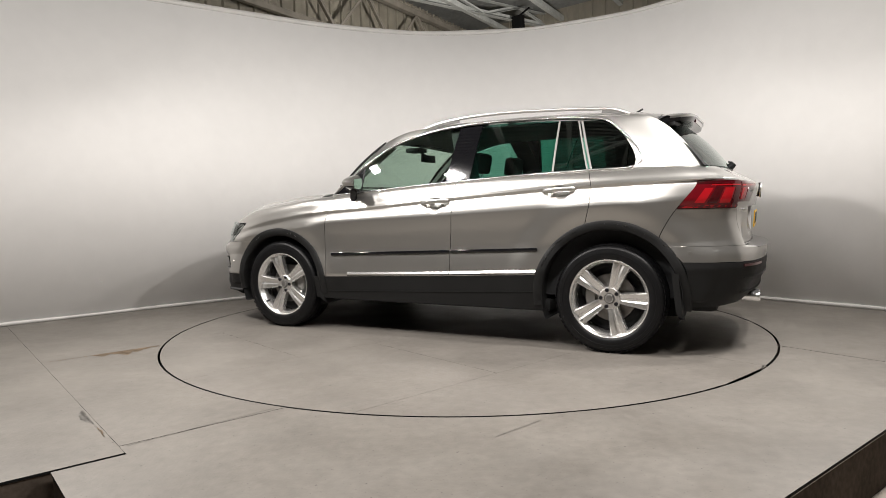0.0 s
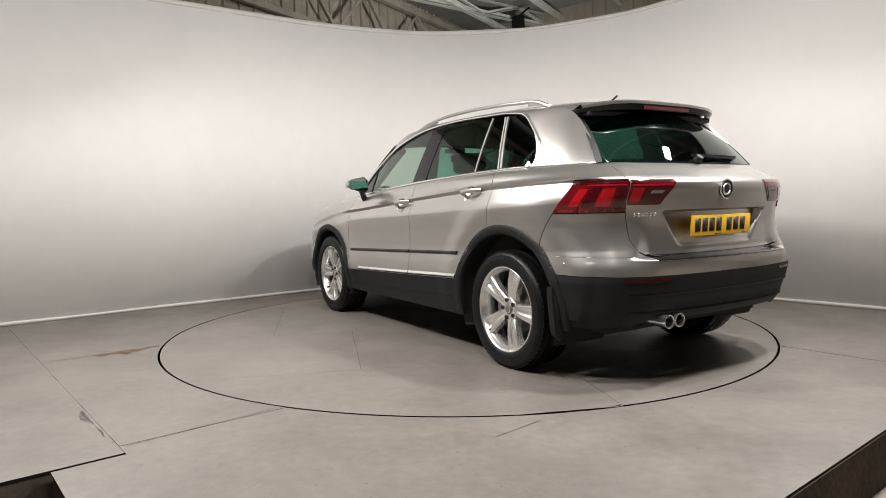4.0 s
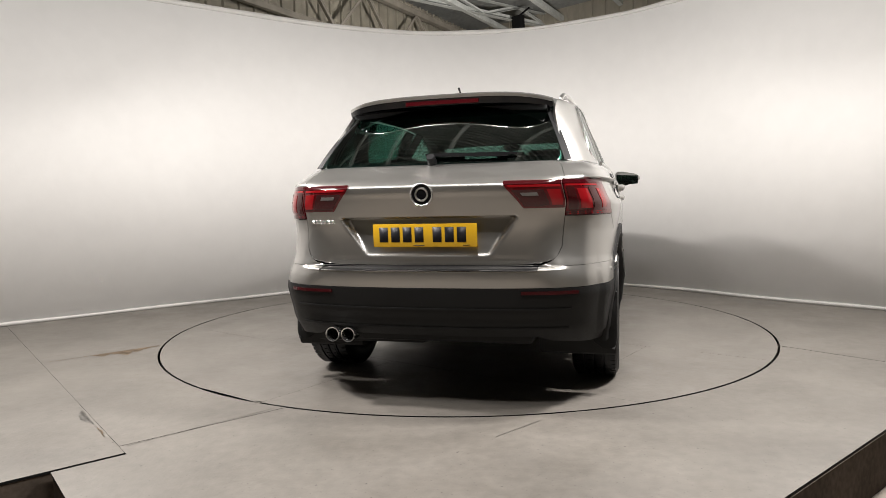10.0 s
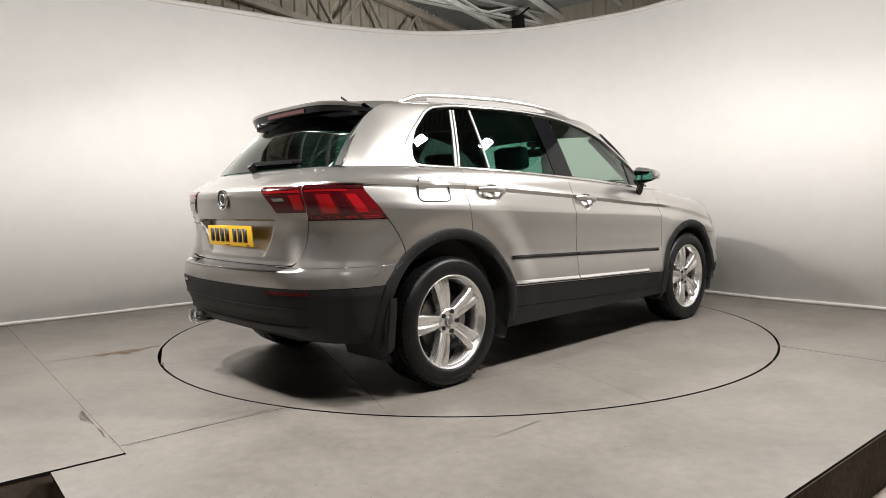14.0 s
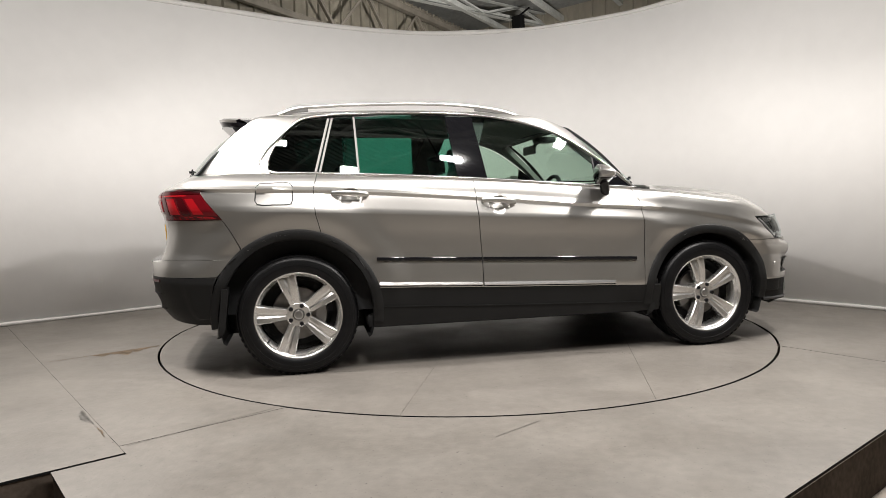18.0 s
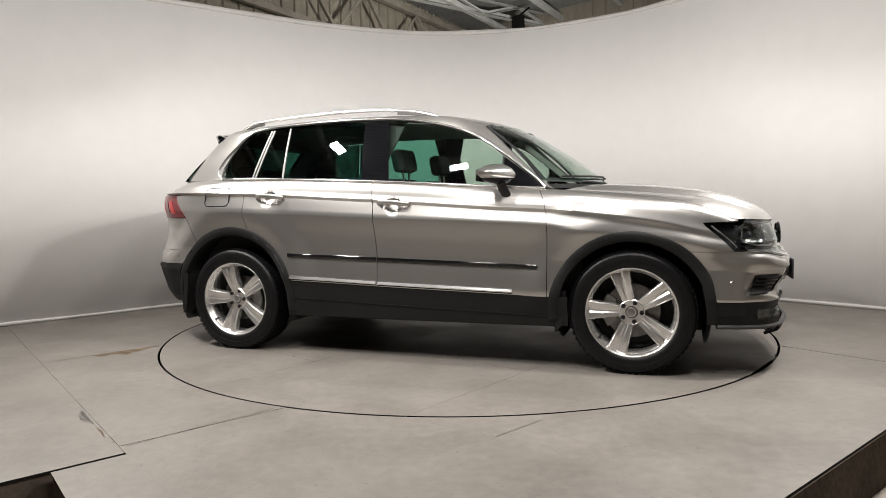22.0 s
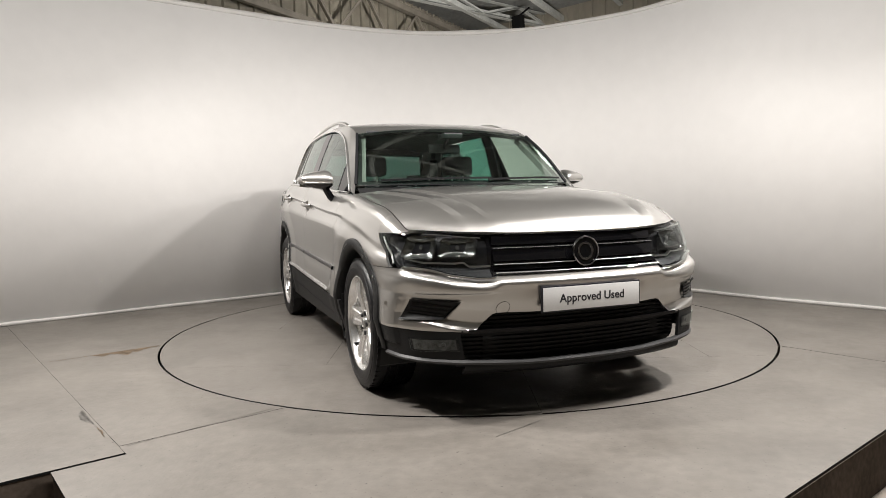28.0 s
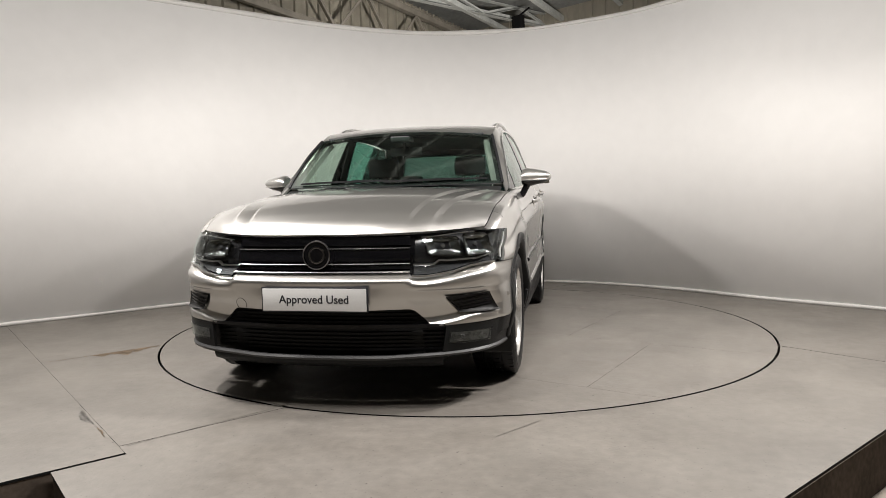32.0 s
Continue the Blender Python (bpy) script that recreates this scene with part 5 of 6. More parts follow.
def emblem(name, centre, normal, r, parent):
    """A round plain emblem: dark disc, chrome ring and two plain bars."""
    m = look(centre, Vector(centre) - Vector(normal))
    b = bmesh.new()
    rows = [[m @ Vector((rr * math.cos(a), rr * math.sin(a), h)) for rr, h in ((0.001, 0.006), (r * 0.86, 0.004), (r * 0.88, -0.01))] for a in np.linspace(0, 2 * math.pi, 40, endpoint=False)]
    grid_faces(b, rows, close_u=True)
    e = put(name, b, M_GLOSS, parent, 1, "round plain emblem with chrome rings", rim=0, ref=Vector(centre) - Vector(normal))
    b = bmesh.new()
    ring = [[m @ Vector(((r * 0.93 + 0.06 * r * math.cos(t)) * math.cos(a), (r * 0.93 + 0.06 * r * math.cos(t)) * math.sin(a), 0.006 + 0.006 * math.sin(t)))
             for t in np.linspace(0, 2 * math.pi, 9)] for a in np.linspace(0, 2 * math.pi, 48, endpoint=False)]
    grid_faces(b, ring, close_u=True)
    put("emblem_ring", b, M_CHROME if r < 0.06 else M_DIMCHROME, e, 1, rim=0)
    b = bmesh.new()
    ring = [[m @ Vector(((r * 0.52 + 0.09 * r * math.cos(t)) * math.cos(a), (r * 0.52 + 0.09 * r * math.cos(t)) * math.sin(a), 0.006 + 0.004 * math.sin(t)))
             for t in np.linspace(0, 2 * math.pi, 9)] for a in np.linspace(0, 2 * math.pi, 40, endpoint=False)]
    grid_faces(b, ring, close_u=True)
    put("inner_ring", b, M_SATIN if r < 0.06 else M_DIMCHROME, e, 1, rim=0)


emblem("emblem", (2.186, 0, 0.760), (1, 0, 0.05), 0.072, car)
emblem("emblem", (-2.196, 0, 1.040), (-1, 0, -0.05), 0.056, car)

# headlamps
lamp_in = line1((0.64, 0.452), (0.66, 0.457), (0.75, 0.475), (0.85, 0.498), (0.9, 0.51))


def lamp_panel(off, pad=0.0, drop=0.004):
    left = lambda z: float(s_front(lamp_in(z) + pad))
    right = lambda z: sx(float(line1((0.64, 1.935), (0.703, 1.925), (0.853, 1.768), (0.9, 1.765))(z)) + pad)
    lo = lambda s: max(float(lamp_lo(plan_y(s))) if plan_x(s) > 1.93 else 0.70, 0.0) + 0.003 + pad
    return panel(left, right, lo, lambda s: min(float(lamp_hi(plan_y(s))) - pad, float(z_up(plan_x(s))) - drop), even_rows(0.645, 0.872, 22), 36, off=off)


def lamp_cell(y0, y1, zlo, zhi, off):
    """A rounded rectangular light cell behind the lens; its frame runs round it."""
    cut = 0.012
    loop = []
    for y, z in ((y0 + cut, zlo), (y1 - cut, zlo), (y1, zlo + cut), (y1, zhi - cut), (y1 - cut, zhi), (y0 + cut, zhi), (y0, zhi - cut), (y0, zlo + cut)):
        y = y + 0.25 * (zhi - z) - 0.008
        loop.append((y, z))
    pts = []
    for (ya, za), (yb, zb) in zip(loop, loop[1:] + loop[:1]):
        pts += [(ya + (yb - ya) * k / 6, za + (zb - za) * k / 6) for k in range(6)]
    return [body(float(s_front(y)), z) + outward(float(s_front(y))) * off for y, z in pts]


for sd in (1, -1):
    h = put("headlamp", lamp_panel(0.0), M_LENS, car, sd, "clear headlamp with dark cells and chrome trim", rim=0.0)
    put("lamp_housing", lamp_panel(-0.045, -0.012, 0.030), M_LAMPBOX, h, sd, rim=0)
    # chrome round the outer and lower edge
    b = bmesh.new()
    brim = [body(float(s_front(y)), float(lamp_lo(y)) + 0.006) - outward(float(s_front(y))) * 0.004 for y in np.linspace(0.47, 0.835, 24)]
    sweep(brim, slab(0.008, 0.0035), b)
    put("lamp_brim", b, M_SATIN, h, sd, rim=0)
    b = bmesh.new()
    sweep([body(float(s_front(y)), float(lamp_hi(y)) - 0.014) - outward(float(s_front(y))) * 0.010 for y in np.linspace(0.51, 0.77, 22)], slab(0.004, 0.002), b)
    put("lamp_brow", b, M_SATIN, h, sd, rim=0)
    # the blade of light under the cells, stepping down towards the grille
    b = bmesh.new()
    blade = line1((0.47, 0.706), (0.575, 0.706), (0.60, 0.726), (0.64, 0.722), (0.78, 0.728), (0.84, 0.745))
    sweep([body(float(s_front(y)), float(blade(y))) - outward(float(s_front(y))) * 0.018 for y in np.linspace(0.475, 0.838, 40)], slab(0.008, 0.0035), b)
    put("light_blade", b, M_SATIN, h, sd, rim=0)
    b = panel(lambda z: float(s_front(0.475)), lambda z: float(s_front(0.835)), lambda s: float(lamp_lo(plan_y(s))) + 0.012, lambda s: float(blade(plan_y(s))) - 0.008, even_rows(0.66, 0.735, 8), 30, off=-0.022)
    put("indicator_band", b, M_CELL, h, sd, rim=0)
    for y0, y1, z0, z1 in ((0.715, 0.838, 0.742, 0.846), (0.535, 0.700, 0.748, 0.834)):
        loop = lamp_cell(y0, y1, z0, z1, -0.014)
        yc, zc = (y0 + y1) / 2 + 0.005, (z0 + z1) / 2
        back = outward(float(s_front(yc)))
        mid = sum(loop, Vector()) / len(loop)
        b = bmesh.new()      # a dished reflector
        grid_faces(b, [[mid.lerp(p, k) - back * d for p in loop + loop[:1]] for k, d in ((1.0, 0.0), (0.86, 0.012), (0.6, 0.022), (0.3, 0.027), (0.04, 0.028))])
        cell = put("light_cell", b, M_DISH, h, sd, rim=0)
        put("cell_frame", sweep(loop, slab(0.0035, 0.003), closed=True, up=(1, 0.3, 0)), M_DIMCHROME, cell, sd, rim=0)
        b = bmesh.new()      # the bulb's cap and its shade
        add_cyl(b, mid - back * 0.027, mid - back * 0.010, 0.013, 0.009, 14)
        put("bulb_cap", b, M_BOWL, cell, sd, rim=0)
    # upright chrome edge at the outer end
    b = bmesh.new()
    edge = line1((0.70, 1.925), (0.727, 1.905), (0.853, 1.772), (0.9, 1.77))
    sweep([body(sx(float(edge(z)) + 0.026), z) - outward(sx(float(edge(z)) + 0.026)) * 0.008 for z in np.linspace(0.722, 0.842, 12)], slab(0.004, 0.003), b, up=(1, 1, 0))
    put("lamp_edge", b, M_SATIN, h, sd, rim=0)

# tail lamps: outer on the body, inner on the tailgate
for sd in (1, -1):
    hi = lambda s: float(line1((-2.2, 1.098), (-1.9, 1.096), (-1.8, 1.07))(plan_x(s)))
    edge = line1((0.92, -1.772), (0.928, -1.776), (1.087, -1.872), (1.11, -1.89))
    left = lambda z: sx(float(edge(z)) - 0.003)
    right = lambda z: float(s_rear(float(hatch_y(z)) + 0.004))
    tl = put("tail_lamp", panel(left, right, const(0.929), const(1.094), even_rows(0.929, 1.094, 16), 36, off=0.004), M_RED, car, sd, "red wrap-around tail lamp", rim=0.03)
    put("lamp_base", panel(left, right, const(0.929), const(0.948), even_rows(0.929, 0.948, 3), 30, off=0.0065), M_REDDARK, tl, sd, rim=0.004)
    put("lamp_top", panel(left, right, const(1.078), const(1.0945), even_rows(1.078, 1.0945, 3), 30, off=0.0065), M_REDDARK, tl, sd, rim=0.004)
    for (xa, xb), (z0, z1), m in (((0.20, 0.36), (0.960, 1.052), M_REDLIT), ((0.40, 0.56), (0.960, 1.060), M_REDDARK), ((0.60, 0.80), (0.960, 1.052), M_REDLIT), ((0.84, 0.97), (0.955, 1.06), M_REDDARK),
                                  ((0.06, 0.96), (0.9335, 0.9375), M_REDLIT), ((0.08, 0.96), (0.9415, 0.9455), M_REDLIT), ((0.30, 0.97), (1.066, 1.074), M_REDLIT)):
        l2 = lambda z, a=xa: left(z) + (right(z) - left(z)) * a
        r2 = lambda z, a=xb: left(z) + (right(z) - left(z)) * a
        put("lamp_block", panel(l2, r2, const(z0), const(z1), even_rows(z0, z1, 6), 8, off=0.0068), m, tl, sd, rim=0.004)
    tip = line1((0.962, 0.485), (0.975, 0.470), (1.06, 0.408), (1.083, 0.398), (1.10, 0.405))
    left2 = lambda z: float(s_rear(float(hatch_y(z)) - 0.004))
    right2 = lambda z: float(s_rear(tip(z)))
    ti = put("tail_lamp_inner", panel(left2, right2, const(0.964), const(1.094), even_rows(0.964, 1.094, 14), 30, off=0.004), M_RED, car, sd, "red inner tail lamp on the tailgate", rim=0.012)
    put("lamp_top", panel(left2, right2, const(1.076), const(1.0945), even_rows(1.076, 1.0945, 3), 30, off=0.0065), M_REDDARK, ti, sd, rim=0.004)
    for (xa, xb), (z0, z1), m in (((0.05, 0.30), (0.978, 1.050), M_REDLIT), ((0.36, 0.93), (0.976, 1.050), M_REDDARK), ((0.03, 0.95), (1.062, 1.073), M_REDLIT), ((0.50, 0.82), (1.022, 1.036), M_BAR)):
        l2 = lambda z, a=xa: left2(z) + (right2(z) - left2(z)) * a
        r2 = lambda z, a=xb: left2(z) + (right2(z) - left2(z)) * a
        put("lamp_block", panel(l2, r2, const(z0), const(z1), even_rows(z0, z1, 5), 8, off=0.0066 if m is not M_BAR else 0.0085), m, ti, sd, rim=0.004)

# ---- plates ----


def slab_plate(name, centre, half_w, half_h, face, material, parent, label, thick=0.006):
    b = bmesh.new()
    m = look(centre, Vector(centre) - Vector(face))
    add_box(b, (-half_w, -half_h, -thick), (half_w, half_h, 0), m, 0.002)
    return put(name, b, material, parent, 1, label, rim=0), m


pl, pm = slab_plate("rear_plate", (-2.172, 0, 0.844), 0.26, 0.0555, (-1, 0, -0.06), M_PLATEY, car, "yellow rear plate with dark characters as bars")
for k, x in enumerate((-0.205, -0.145, -0.085, -0.025, 0.065, 0.125, 0.185)):
    b = bmesh.new()
    add_box(b, (x - 0.022, -0.032, 0.0), (x + 0.022, 0.040, 0.0015), pm)
    put("plate_bar", b, M_INK, pl, 1, rim=0)
for x0, x1 in ((-0.055, 0.0), (0.19, 0.225)):
    b = bmesh.new()
    add_box(b, (x0, -0.049, 0.0), (x1, -0.046, 0.0015), pm)
    put("plate_bar", b, M_INK, pl, 1, rim=0)
b = bmesh.new()
m0 = look((2.246, 0, 0.552), (2.246 - 1, 0, 0.552))
add_box(b, (-0.268, -0.060, -0.012), (0.268, 0.060, -0.001), m0, 0.003)
fr = put("front_plate", b, M_INK, car, 1, "white front plate with a black rim and black words", rim=0)
b = bmesh.new()
add_box(b, (-0.261, -0.0535, -0.001), (0.261, 0.0535, 0.002), m0, 0.001)
put("plate_face", b, M_PLATEW, fr, 1, rim=0)
cu = bpy.data.curves.new("words", "FONT")
cu.body, cu.size, cu.align_x, cu.align_y, cu.extrude, cu.offset = "Approved Used", 0.055, "CENTER", "CENTER", 0.0006, 0.0007
tmp = new("words", cu)
me = bpy.data.meshes.new_from_object(tmp.evaluated_get(bpy.context.evaluated_depsgraph_get()))
bpy.data.objects.remove(tmp)
b = bmesh.new()
b.from_mesh(me)
b.transform(m0 @ pose(0, 0.0, 0.0026))
part("wording", b, M_INK, fr)
# model badge as plain bars, left of the tailgate
b = bmesh.new()
for k in range(6):
    p0 = body(float(s_rear(0.62 - 0.024 * k)), 0.912) + Vector((-0.001, 0, 0))
    add_box(b, (p0.x - 0.002, p0.y - 0.008, 0.904), (p0.x + 0.004, p0.y + 0.008, 0.922))
put("badge", b, M_CHROME, car, 1, "small chrome badge as plain bars", rim=0)

# fuel flap on the right
b = panel(lambda z: sx(-1.352), lambda z: sx(-1.565), const(1.008), const(1.13), even_rows(1.008, 1.13, 14), 14, off=0.0022)
put("fuel_flap", b, M_PAINT, car, -1, "silver fuel filler flap", rim=0.004)
loop = []
for x, z in [(-1.352, 1.03), (-1.36, 1.012), (-1.38, 1.006), (-1.53, 1.006), (-1.555, 1.012), (-1.566, 1.03), (-1.568, 1.11), (-1.562, 1.128), (-1.54, 1.133), (-1.39, 1.133), (-1.365, 1.128), (-1.353, 1.11)]:
    loop.append(body(sx(x), z) + Vector((0, 0.001, 0)))
put("flap_gap", sweep(loop, slab(0.003, 0.0022), closed=True, up=(0, 1, 0.1)), M_SEAL, car, -1, rim=0)

# ---- door mirrors ----
for sd in (1, -1):
    b = bmesh.new()
    rows = []
    prof = []
    for k, u in enumerate(np.linspace(0, 1, 15)):
        y = 0.862 + 0.195 * u
        hgt = 0.070 * (1 - 0.58 * u**1.2) * math.sqrt(max(0.0, 1 - abs(2 * u - 0.92)**6 * 0.72)) if u < 1 else 0.012
        if k == 0:
            hgt = 0.048
        cz = 1.153 + 0.010 * u
        dep = 0.115 * (1 - 0.42 * u**2) if u < 1 else 0.03
        row = []
        for a in np.linspace(0, 2 * math.pi, 24, endpoint=False):
            cx_, sz_ = math.cos(a), math.sin(a)
            x = 0.565 - 0.045 * u + (dep * max(cx_, 0)**0.8 if cx_ > 0 else 0.028 * cx_)
            row.append(Vector((x, y, cz + hgt * sz_ * (1.05 if sz_ > 0 else 0.95))))
        rows.append(row)
    full = [list(r) for r in rows]
    grid_faces(b, [[r[k] for r in rows] for k in range(24)], close_u=True)
    bmesh.ops.holes_fill(b, edges=b.edges)
    bmesh.ops.bisect_plane(b, geom=b.verts[:] + b.edges[:] + b.faces[:], plane_co=(0, 0, 1.135), plane_no=(0, 0, 1), clear_inner=True)
    mr = put("door_mirror", b, M_PAINT, car, sd, "silver and black door mirror", rim=0.006, ref=(0.58, 0.95, 1.13) if sd > 0 else (0.58, -0.95, 1.13))
    b = bmesh.new()
    grid_faces(b, [[r[k] * 1.0 for r in full] for k in range(24)], close_u=True)
    bmesh.ops.holes_fill(b, edges=b.edges)
    bmesh.ops.bisect_plane(b, geom=b.verts[:] + b.edges[:] + b.faces[:], plane_co=(0, 0, 1.132), plane_no=(0, 0, 1), clear_outer=True)
    put("mirror_base", b, M_GLOSS, mr, sd, rim=0.004, ref=(0.58, 0.95, 1.14) if sd > 0 else (0.58, -0.95, 1.14))
    b = bmesh.new()
    grid_faces(b, [[Vector((0.533 - 0.045 * u, 0.872 + 0.17 * u, 1.150 + hh * 0.050 * (1 - 0.25 * u))) for hh in np.linspace(-0.85, 0.9, 6)] for u in np.linspace(0, 1, 8)])
    put("mirror_glass", b, M_MIRROR, mr, sd, rim=0)
    b = bmesh.new()
    sweep([(0.60, 0.90, 1.115), (0.60, 0.885, 1.085), (0.615, 0.868, 1.050), (0.625, 0.845, 1.025)], oval(0.022, 0.030, 14), b, up=(1, 0, 0))
    put("mirror_arm", b, M_GLOSS, mr, sd, rim=0)
    b = bmesh.new()
    sweep([(0.672 - 0.03 * u - 0.05 * u * u, 0.875 + 0.165 * u, 1.137) for u in np.linspace(0, 1, 12)], slab(0.004, 0.003), b)
    put("mirror_strip", b, M_SATIN, mr, sd, rim=0)

# ---- wheels ----
SP = [radians(a) for a in (178, 106, 34, -38, -110)]
WR = 0.354


def wheel(cx, cz, left):
    """An alloy wheel with its tyre, brake and bolts; made for the right side and turned round for the left."""
    m = pose(cx, 0.885 if left else -0.885, cz, 0, 0, 180 if left else 0)
    b = lathe([(0.205, 0.225), (0.235, 0.222), (0.246, 0.20), (0.232, 0.16), (0.225, 0.10), (0.226, 0.05), (0.236, 0.022), (0.252, 0.010), (0.2565, 0.004), (0.2575, 0.000), (0.2555, -0.003), (0.250, -0.001), (0.243, 0.012), (0.2335, 0.030)], 72)
    w = part("wheel", b, M_ALLOY, car, "five-spoke machined alloy wheel", smooth=True)
    w.matrix_basis = m

    def sub(name, bm_, material, label="", smooth=True, sharp=35):
        bmesh.ops.remove_doubles(bm_, verts=bm_.verts, dist=1e-6)
        bmesh.ops.recalc_face_normals(bm_, faces=bm_.faces)
        for e in bm_.edges:
            if len(e.link_faces) == 2 and e.calc_face_angle(0) > radians(sharp):
                e.smooth = False
        return part(name, bm_, material, w, label, smooth=smooth, recalc=False)

    # tyre: lathe with ribs, shoulder lugs and tread grooves
    prof = [(0.244, 0.222), (0.252, 0.232), (0.285, 0.2385), (0.315, 0.236), (0.336, 0.226), (0.349, 0.208), (0.3535, 0.185)]
    for y in (0.165, 0.115, 0.065):
        prof += [(0.3545, y + 0.012), (0.3545, y + 0.005), (0.347, y + 0.004), (0.347, y - 0.004), (0.3545, y - 0.005)]
    prof += [(0.3535, 0.035), (0.349, 0.014), (0.336, -0.003), (0.325, -0.0085), (0.322, -0.0085), (0.321, -0.011), (0.300, -0.0135), (0.299, -0.0115), (0.285, -0.0125), (0.268, -0.009), (0.261, -0.005), (0.256, -0.001), (0.248, 0.010)]
    b = lathe(prof, 120)
    tyre = sub("tyre", b, M_RUBBER, "black road tyre with tread blocks", sharp=50)
    b = bmesh.new()
    for k in range(60):
        a = 2 * math.pi * k / 60
        for y, w2, sk in ((0.025, 0.020, 0.06), (0.198, 0.020, -0.06), (0.092, 0.012, 0.1), (0.138, 0.012, -0.1)):
            rr = 0.3545 if 0.03 < y < 0.19 else 0.3505
            for da in (0.0,):
                mm = Matrix.Rotation(-(a + sk * (0.5 if y > 0.1 else -0.5)), 4, "Y") @ Matrix.Translation((rr, y, 0))
                bmesh.ops.create_cube(b, size=1, matrix=mm @ Matrix.Diagonal((0.006, w2 * 2, 0.026 if 0.03 < y < 0.19 else 0.024, 1)))
    tagged(sub("tread", b, M_RUBBER, smooth=False), kind="stuff")
    # spokes: two ribs with a valley between, flaring to the rim
    spin = radians(36) if left and cx < 0 else 0.0
    for a in [q + spin for q in SP]:
        b = bmesh.new()
        rows = []
        for t in np.linspace(0, 1, 12):
            r = 0.050 + 0.190 * t
            hw = 0.031 + 0.025 * t
            d = 0.036 - 0.026 * math.sin(math.pi * min(1, t * 0.62)) + 0.004 * t
            val = 0.003 + 0.009 * t
            pr = [(-hw - 0.004, 0.045), (-hw, 0.007), (-hw * 0.86, 0.0), (-hw * 0.34, 0.004 * t), (-hw * 0.10, val), (hw * 0.10, val), (hw * 0.34, 0.004 * t), (hw * 0.86, 0.0), (hw, 0.007), (hw + 0.004, 0.045)]
            rows.append([(r, d + o, q) for q, o in pr])
        grid_faces(b, rows)
        b.transform(Matrix.Rotation(-a, 4, "Y"))
        sp = sub("spoke", b, M_ALLOY, "machined alloy spoke", sharp=22)
    # hub, cap and bolts
    sub("hub", lathe([(0.0005, 0.052), (0.030, 0.050), (0.034, 0.030), (0.066, 0.029), (0.074, 0.036), (0.077, 0.10)], 40), M_ALLOY)
    sub("hub_cap", lathe([(0.0005, 0.019), (0.022, 0.0205), (0.0285, 0.023), (0.0300, 0.027), (0.0305, 0.05)], 36), M_ALLOYDARK, "grey round hub cap")
    sub("cap_ring", lathe([(0.021, 0.0205), (0.0225, 0.0185), (0.025, 0.0185), (0.0265, 0.0215)], 36), M_CHROME)
    for a in SP:
        aa = a + spin + radians(36)
        c = Vector((0.056 * math.cos(aa), 0, 0.056 * math.sin(aa)))
        b = bmesh.new()
        add_cyl(b, c + Vector((0, 0.022, 0)), c + Vector((0, 0.05, 0)), 0.0125, 0.0125, 14)
        sub("bolt", b, M_SEAL)
    a = radians(-140)
    b = bmesh.new()
    add_cyl(b, (0.232 * math.cos(a), 0.012, 0.232 * math.sin(a)), (0.226 * math.cos(a), 0.045, 0.226 * math.sin(a)), 0.006, 0.005, 10)
    sub("valve", b, M_SEAL)
    # brake behind the spokes
    sub("brake_disc", lathe([(0.07, 0.085), (0.075, 0.095), (0.155, 0.095), (0.158, 0.10), (0.158, 0.12), (0.07, 0.12)], 48), M_IRON, "grey iron brake disc")
    sub("brake_hat", lathe([(0.02, 0.07), (0.068, 0.072), (0.073, 0.085), (0.073, 0.11)], 32), M_ALLOYDARK)
    b = bmesh.new()
    rows = [[(r * math.cos(t), y, r * math.sin(t)) for r, y in ((0.105, 0.075), (0.165, 0.075), (0.172, 0.085), (0.172, 0.135), (0.105, 0.135))] for t in np.linspace(radians(-35 if (cx > 0) == left else 145), radians(35 if (cx > 0) == left else 215), 10)]
    grid_faces(b, [[r[k] for r in rows] for k in range(5)], close_u=True)
    bmesh.ops.holes_fill(b, edges=b.edges)
    sub("caliper", b, M_ALLOYDARK)
    sub("back_plate", lathe([(0.01, 0.145), (0.20, 0.14), (0.222, 0.12)], 40), M_WELL)


for cx in (1.3405, -1.3405):
    for lf in (True, False):
        wheel(cx, 0.3545, lf)

# ---- cabin ----


def rounded(name, lo, hi, material, bevel, label="", tilt=0.0, parent=car, pivot=None):
    b = bmesh.new()
    add_box(b, lo, hi, None, bevel)
    if tilt:
        pv = Vector(pivot or ((lo[0] + hi[0]) / 2, 0, lo[2]))
        b.transform(Matrix.Translation(pv) @ Matrix.Rotation(radians(tilt), 4, "Y") @ Matrix.Translation(-pv))
    return put(name, b, material, parent, 1, label, rim=0, sharp=50)


for y in (-0.37, 0.37):
    rounded("front_seat", (-0.10, y - 0.25, 0.42), (0.44, y + 0.25, 0.66), M_SEAT, 0.06, "charcoal front seat")
    rounded("seat_back", (-0.22, y - 0.24, 0.60), (-0.08, y + 0.24, 1.19), M_SEAT, 0.06, "", -14, pivot=(-0.12, 0, 0.6))
    hr = rounded("headrest", (-0.275, y - 0.13, 1.215), (-0.175, y + 0.13, 1.375), M_SEAT, 0.04, "", -10, pivot=(-0.22, 0, 1.2))
    b = bmesh.new()
    for dy in (-0.05, 0.05):
        add_cyl(b, (-0.225, y + dy, 1.12), (-0.235, y + dy, 1.26), 0.007, 0.007, 8)
    put("headrest_post", b, M_SATIN, car, 1, rim=0)
rounded("rear_bench", (-1.10, -0.62, 0.45), (-0.62, 0.62, 0.70), M_SEAT, 0.07, "charcoal rear bench")
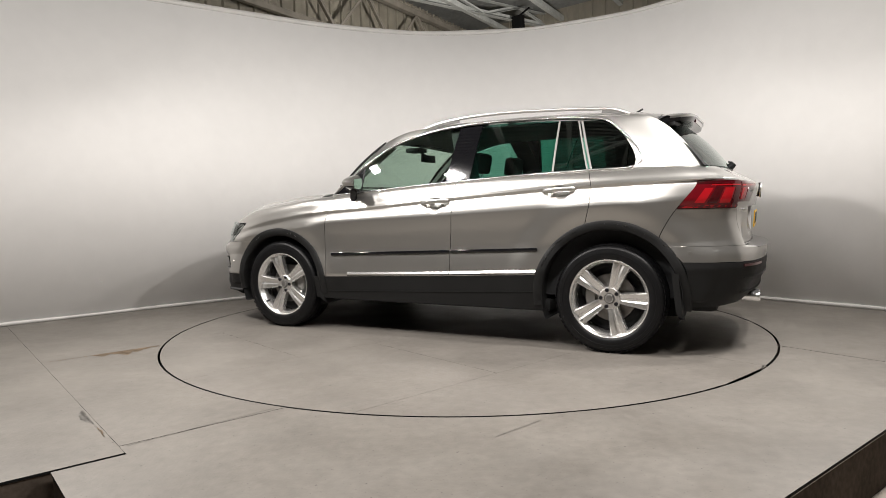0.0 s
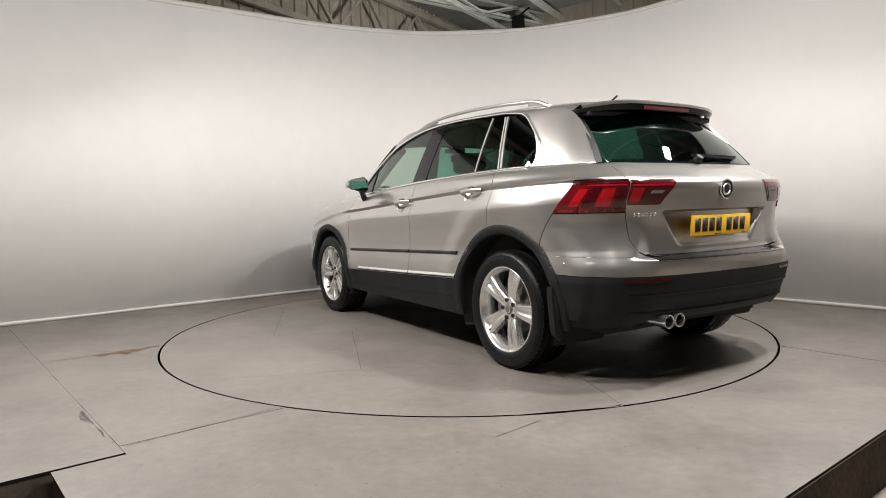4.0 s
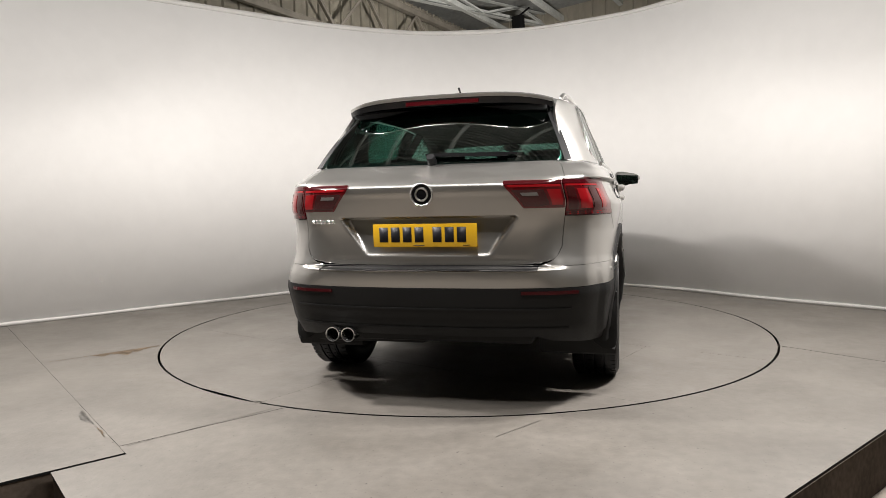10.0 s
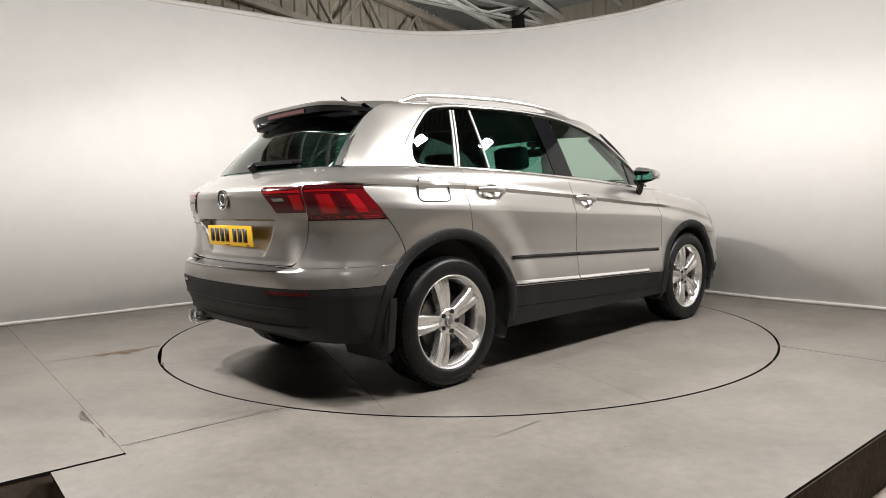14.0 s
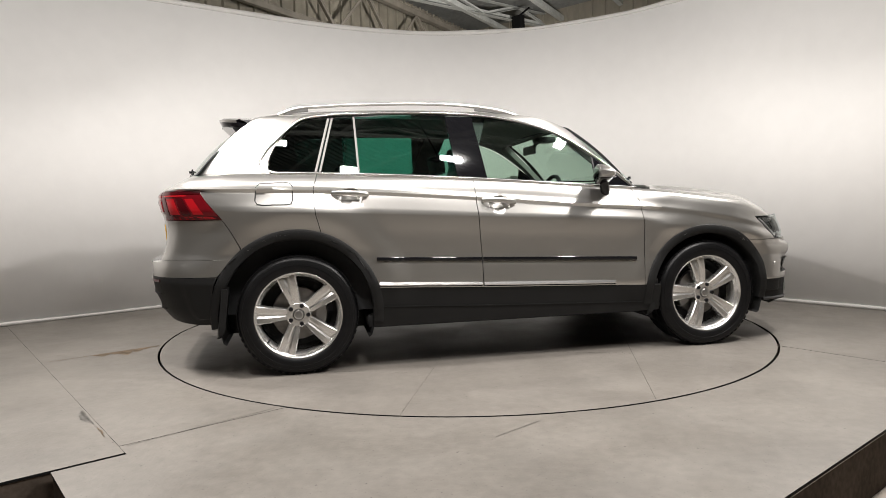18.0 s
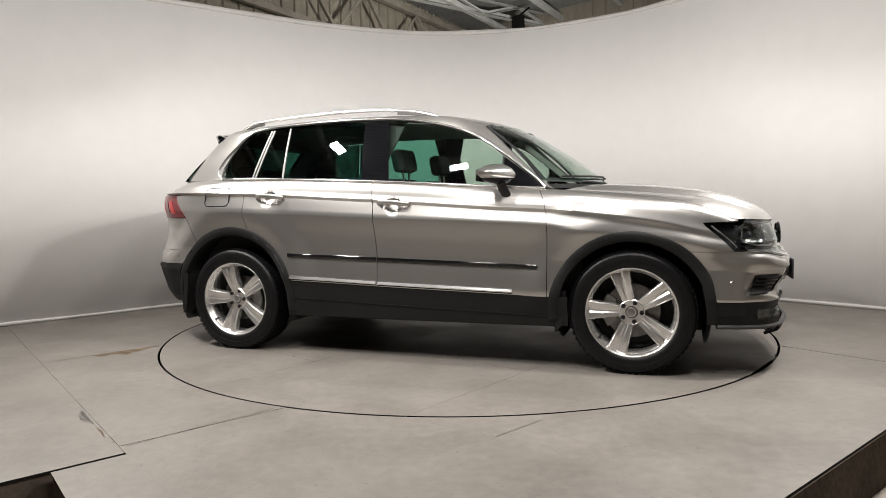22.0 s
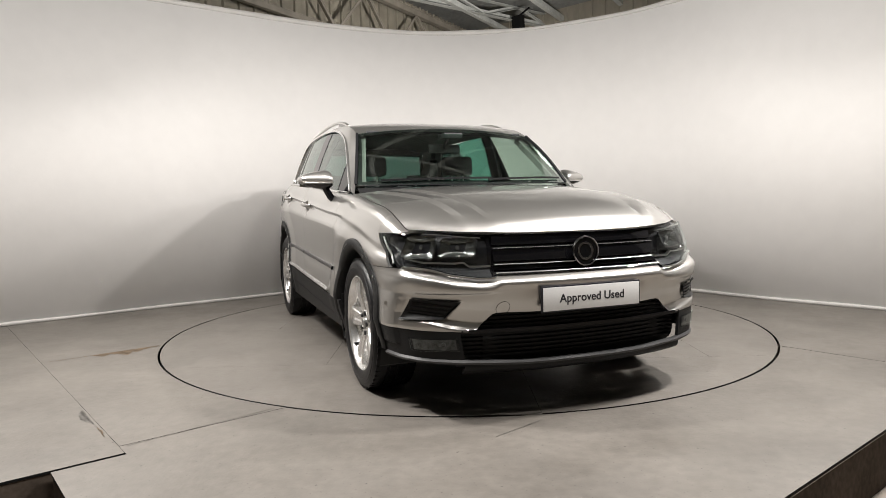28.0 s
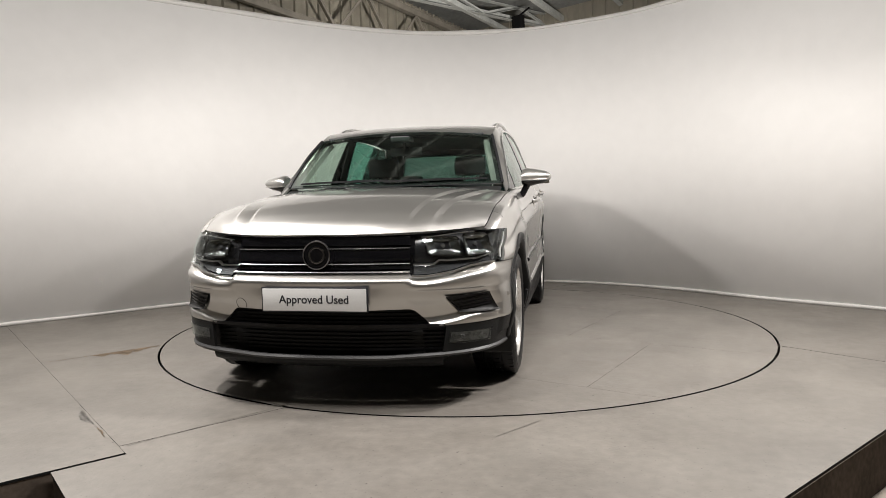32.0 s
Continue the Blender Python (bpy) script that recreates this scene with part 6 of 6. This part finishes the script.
rounded("bench_back", (-1.20, -0.63, 0.62), (-1.04, 0.63, 1.13), M_SEAT, 0.06, "", -16, pivot=(-1.1, 0, 0.62))
for y in (-0.40, 0.0, 0.40):
    rounded("headrest", (-1.33, y - 0.12, 1.12), (-1.25, y + 0.12, 1.27 if y else 1.22), M_SEAT, 0.035, "", -8, pivot=(-1.28, 0, 1.1))
b = bmesh.new()
rows = []
for y in np.linspace(-0.72, 0.72, 25):
    rows.append([Vector((1.06 - 0.30 * abs(y / 0.75)**2.3, y, 1.075)), Vector((0.80 - 0.1 * abs(y), y, 1.105)), Vector((0.62, y, 1.08 + 0.035 * math.exp(-((y + 0.37) / 0.16)**2))), Vector((0.56, y, 1.00)), Vector((0.60, y, 0.75)), Vector((0.70, y, 0.45))])
grid_faces(b, rows)
put("dashboard", b, M_TRIMDARK, car, 1, "dark dashboard", rim=0, ref=(0.9, 0, 0.7))
b = bmesh.new()
ring = [Vector((0.42 + 0.10 * math.sin(a) * 0.45, -0.37 + 0.185 * math.cos(a), 1.0 + 0.185 * math.sin(a) * 0.9)) for a in np.linspace(0, 2 * math.pi, 36, endpoint=False)]
sweep(ring, oval(0.013, 0.016, 8), b, up=(1, 0, 0), closed=True)
sw = put("steering_wheel", b, M_TRIMDARK, car, 1, "dark steering wheel", rim=0)
b = bmesh.new()
add_box(b, (0.40, -0.45, 0.95), (0.46, -0.29, 1.04), None, 0.02)
add_beam(b, (0.42, -0.54, 0.99), (0.42, -0.20, 0.99), 0.02, 0.04)
put("steering_hub", b, M_TRIMDARK, sw, 1, rim=0)
for sd in (1, -1):
    b = bmesh.new()
    grid_faces(b, [[Vector((x, min(float(y_up(x)) - 0.075, 0.77), z)) for z in (0.35, 0.8, float(z_up(x)) - 0.012)] for x in np.linspace(-1.78, 1.05, 24)])
    put("door_card", b, M_TRIMDARK, car, sd, "dark inner door trim", rim=0)
    b = bmesh.new()
    grid_faces(b, [[glass_pt(x + 0.15 * v - 0.06, 1.13 + (1.54 - 1.13) * v, -0.05) for v in np.linspace(0, 1, 8)] for x in (-0.36, -0.20)])
    put("pillar_trim", b, M_TRIMDARK, car, sd, rim=0.01)
    b = bmesh.new()
    grid_faces(b, [[glass_pt(float(line1((1.16, -1.60), (1.25, -1.60), (1.40, -1.46), (1.54, -1.33))(z)) - 0.22 * u * (1.6 - z), z, -0.05 - 0.03 * u) for z in np.linspace(1.16, 1.53, 10)] for u in np.linspace(0, 1, 5)])
    put("rear_pillar_trim", b, M_TRIMDARK, car, sd, rim=0)
    b = bmesh.new()
    sweep([(0.40, 0.60, 1.445), (0.60, 0.655, 1.28), (0.80, 0.715, 1.10)], slab(0.03, 0.02), b)
    put("a_pillar_trim", b, M_LINER, car, sd, rim=0)
rounded("parcel_shelf", (-1.92, -0.62, 1.10), (-1.36, 0.62, 1.125), M_TRIMDARK, 0.01, "dark load cover")
rounded("inner_tailgate", (-2.04, -0.55, 0.60), (-1.96, 0.55, 1.08), M_TRIMDARK, 0.02, "", 0)

rounded("rear_header", (-1.70, -0.54, 1.475), (-1.54, 0.54, 1.535), M_TRIMDARK, 0.015, "dark trim over the rear window")
rounded("front_header", (0.40, -0.58, 1.475), (0.47, 0.58, 1.49), M_TRIMDARK, 0.006)

# ---- underside ----
b = bmesh.new()
add_box(b, (-0.93, -0.80, 0.235), (0.93, 0.80, 0.32), None, 0.03)
add_box(b, (-2.05, -0.50, 0.30), (-0.9, 0.50, 0.40), None, 0.03)
add_box(b, (0.9, -0.50, 0.24), (2.10, 0.50, 0.40), None, 0.03)
add_box(b, (1.80, -0.62, 0.262), (2.05, 0.62, 0.32), None, 0.02)
add_box(b, (-2.06, -0.72, 0.36), (-1.78, 0.72, 0.45), None, 0.02)
put("floor_pan", b, M_WELL, car, 1, "black underbody", rim=0)
for cx in (1.3405, -1.3405):
    b = bmesh.new()
    add_cyl(b, (cx, -0.75, 0.34), (cx, 0.75, 0.34), 0.045, 0.045, 14)
    add_box(b, (cx - 0.18, -0.55, 0.235), (cx + 0.18, 0.55, 0.30), None, 0.02)
    put("axle", b, M_WELL, car, 1, rim=0)
b = bmesh.new()
sweep([(-0.9, 0.2, 0.24), (-1.5, 0.3, 0.27), (-1.8, 0.42, 0.33), (-2.05, 0.437, 0.355)], oval(0.03, 0.03, 12), b)
add_box(b, (-1.98, 0.05, 0.27), (-1.72, 0.70, 0.37), None, 0.04)
put("exhaust_pipe", b, M_WELL, car, 1, "black exhaust box and pipe", rim=0)


# ---- what moves: the turntable turns with the car on it ----
def motions():
    ts, hs = zip(*HEADING)
    rows_t, rows_c = [], []
    for k in range(65):
        t = k * 0.5
        h = float(np.interp(t, ts, hs))
        r = radians(h)
        rows_t.append((t, pose(0, 0, 0, 0, 0, h)))
        x, y = OFF
        rows_c.append((t, pose(math.cos(r) * x - math.sin(r) * y, math.sin(r) * x + math.cos(r) * y, 0.0, 0, 0, h)))
    walk(table, rows_t)
    walk(car, rows_c)


motions()
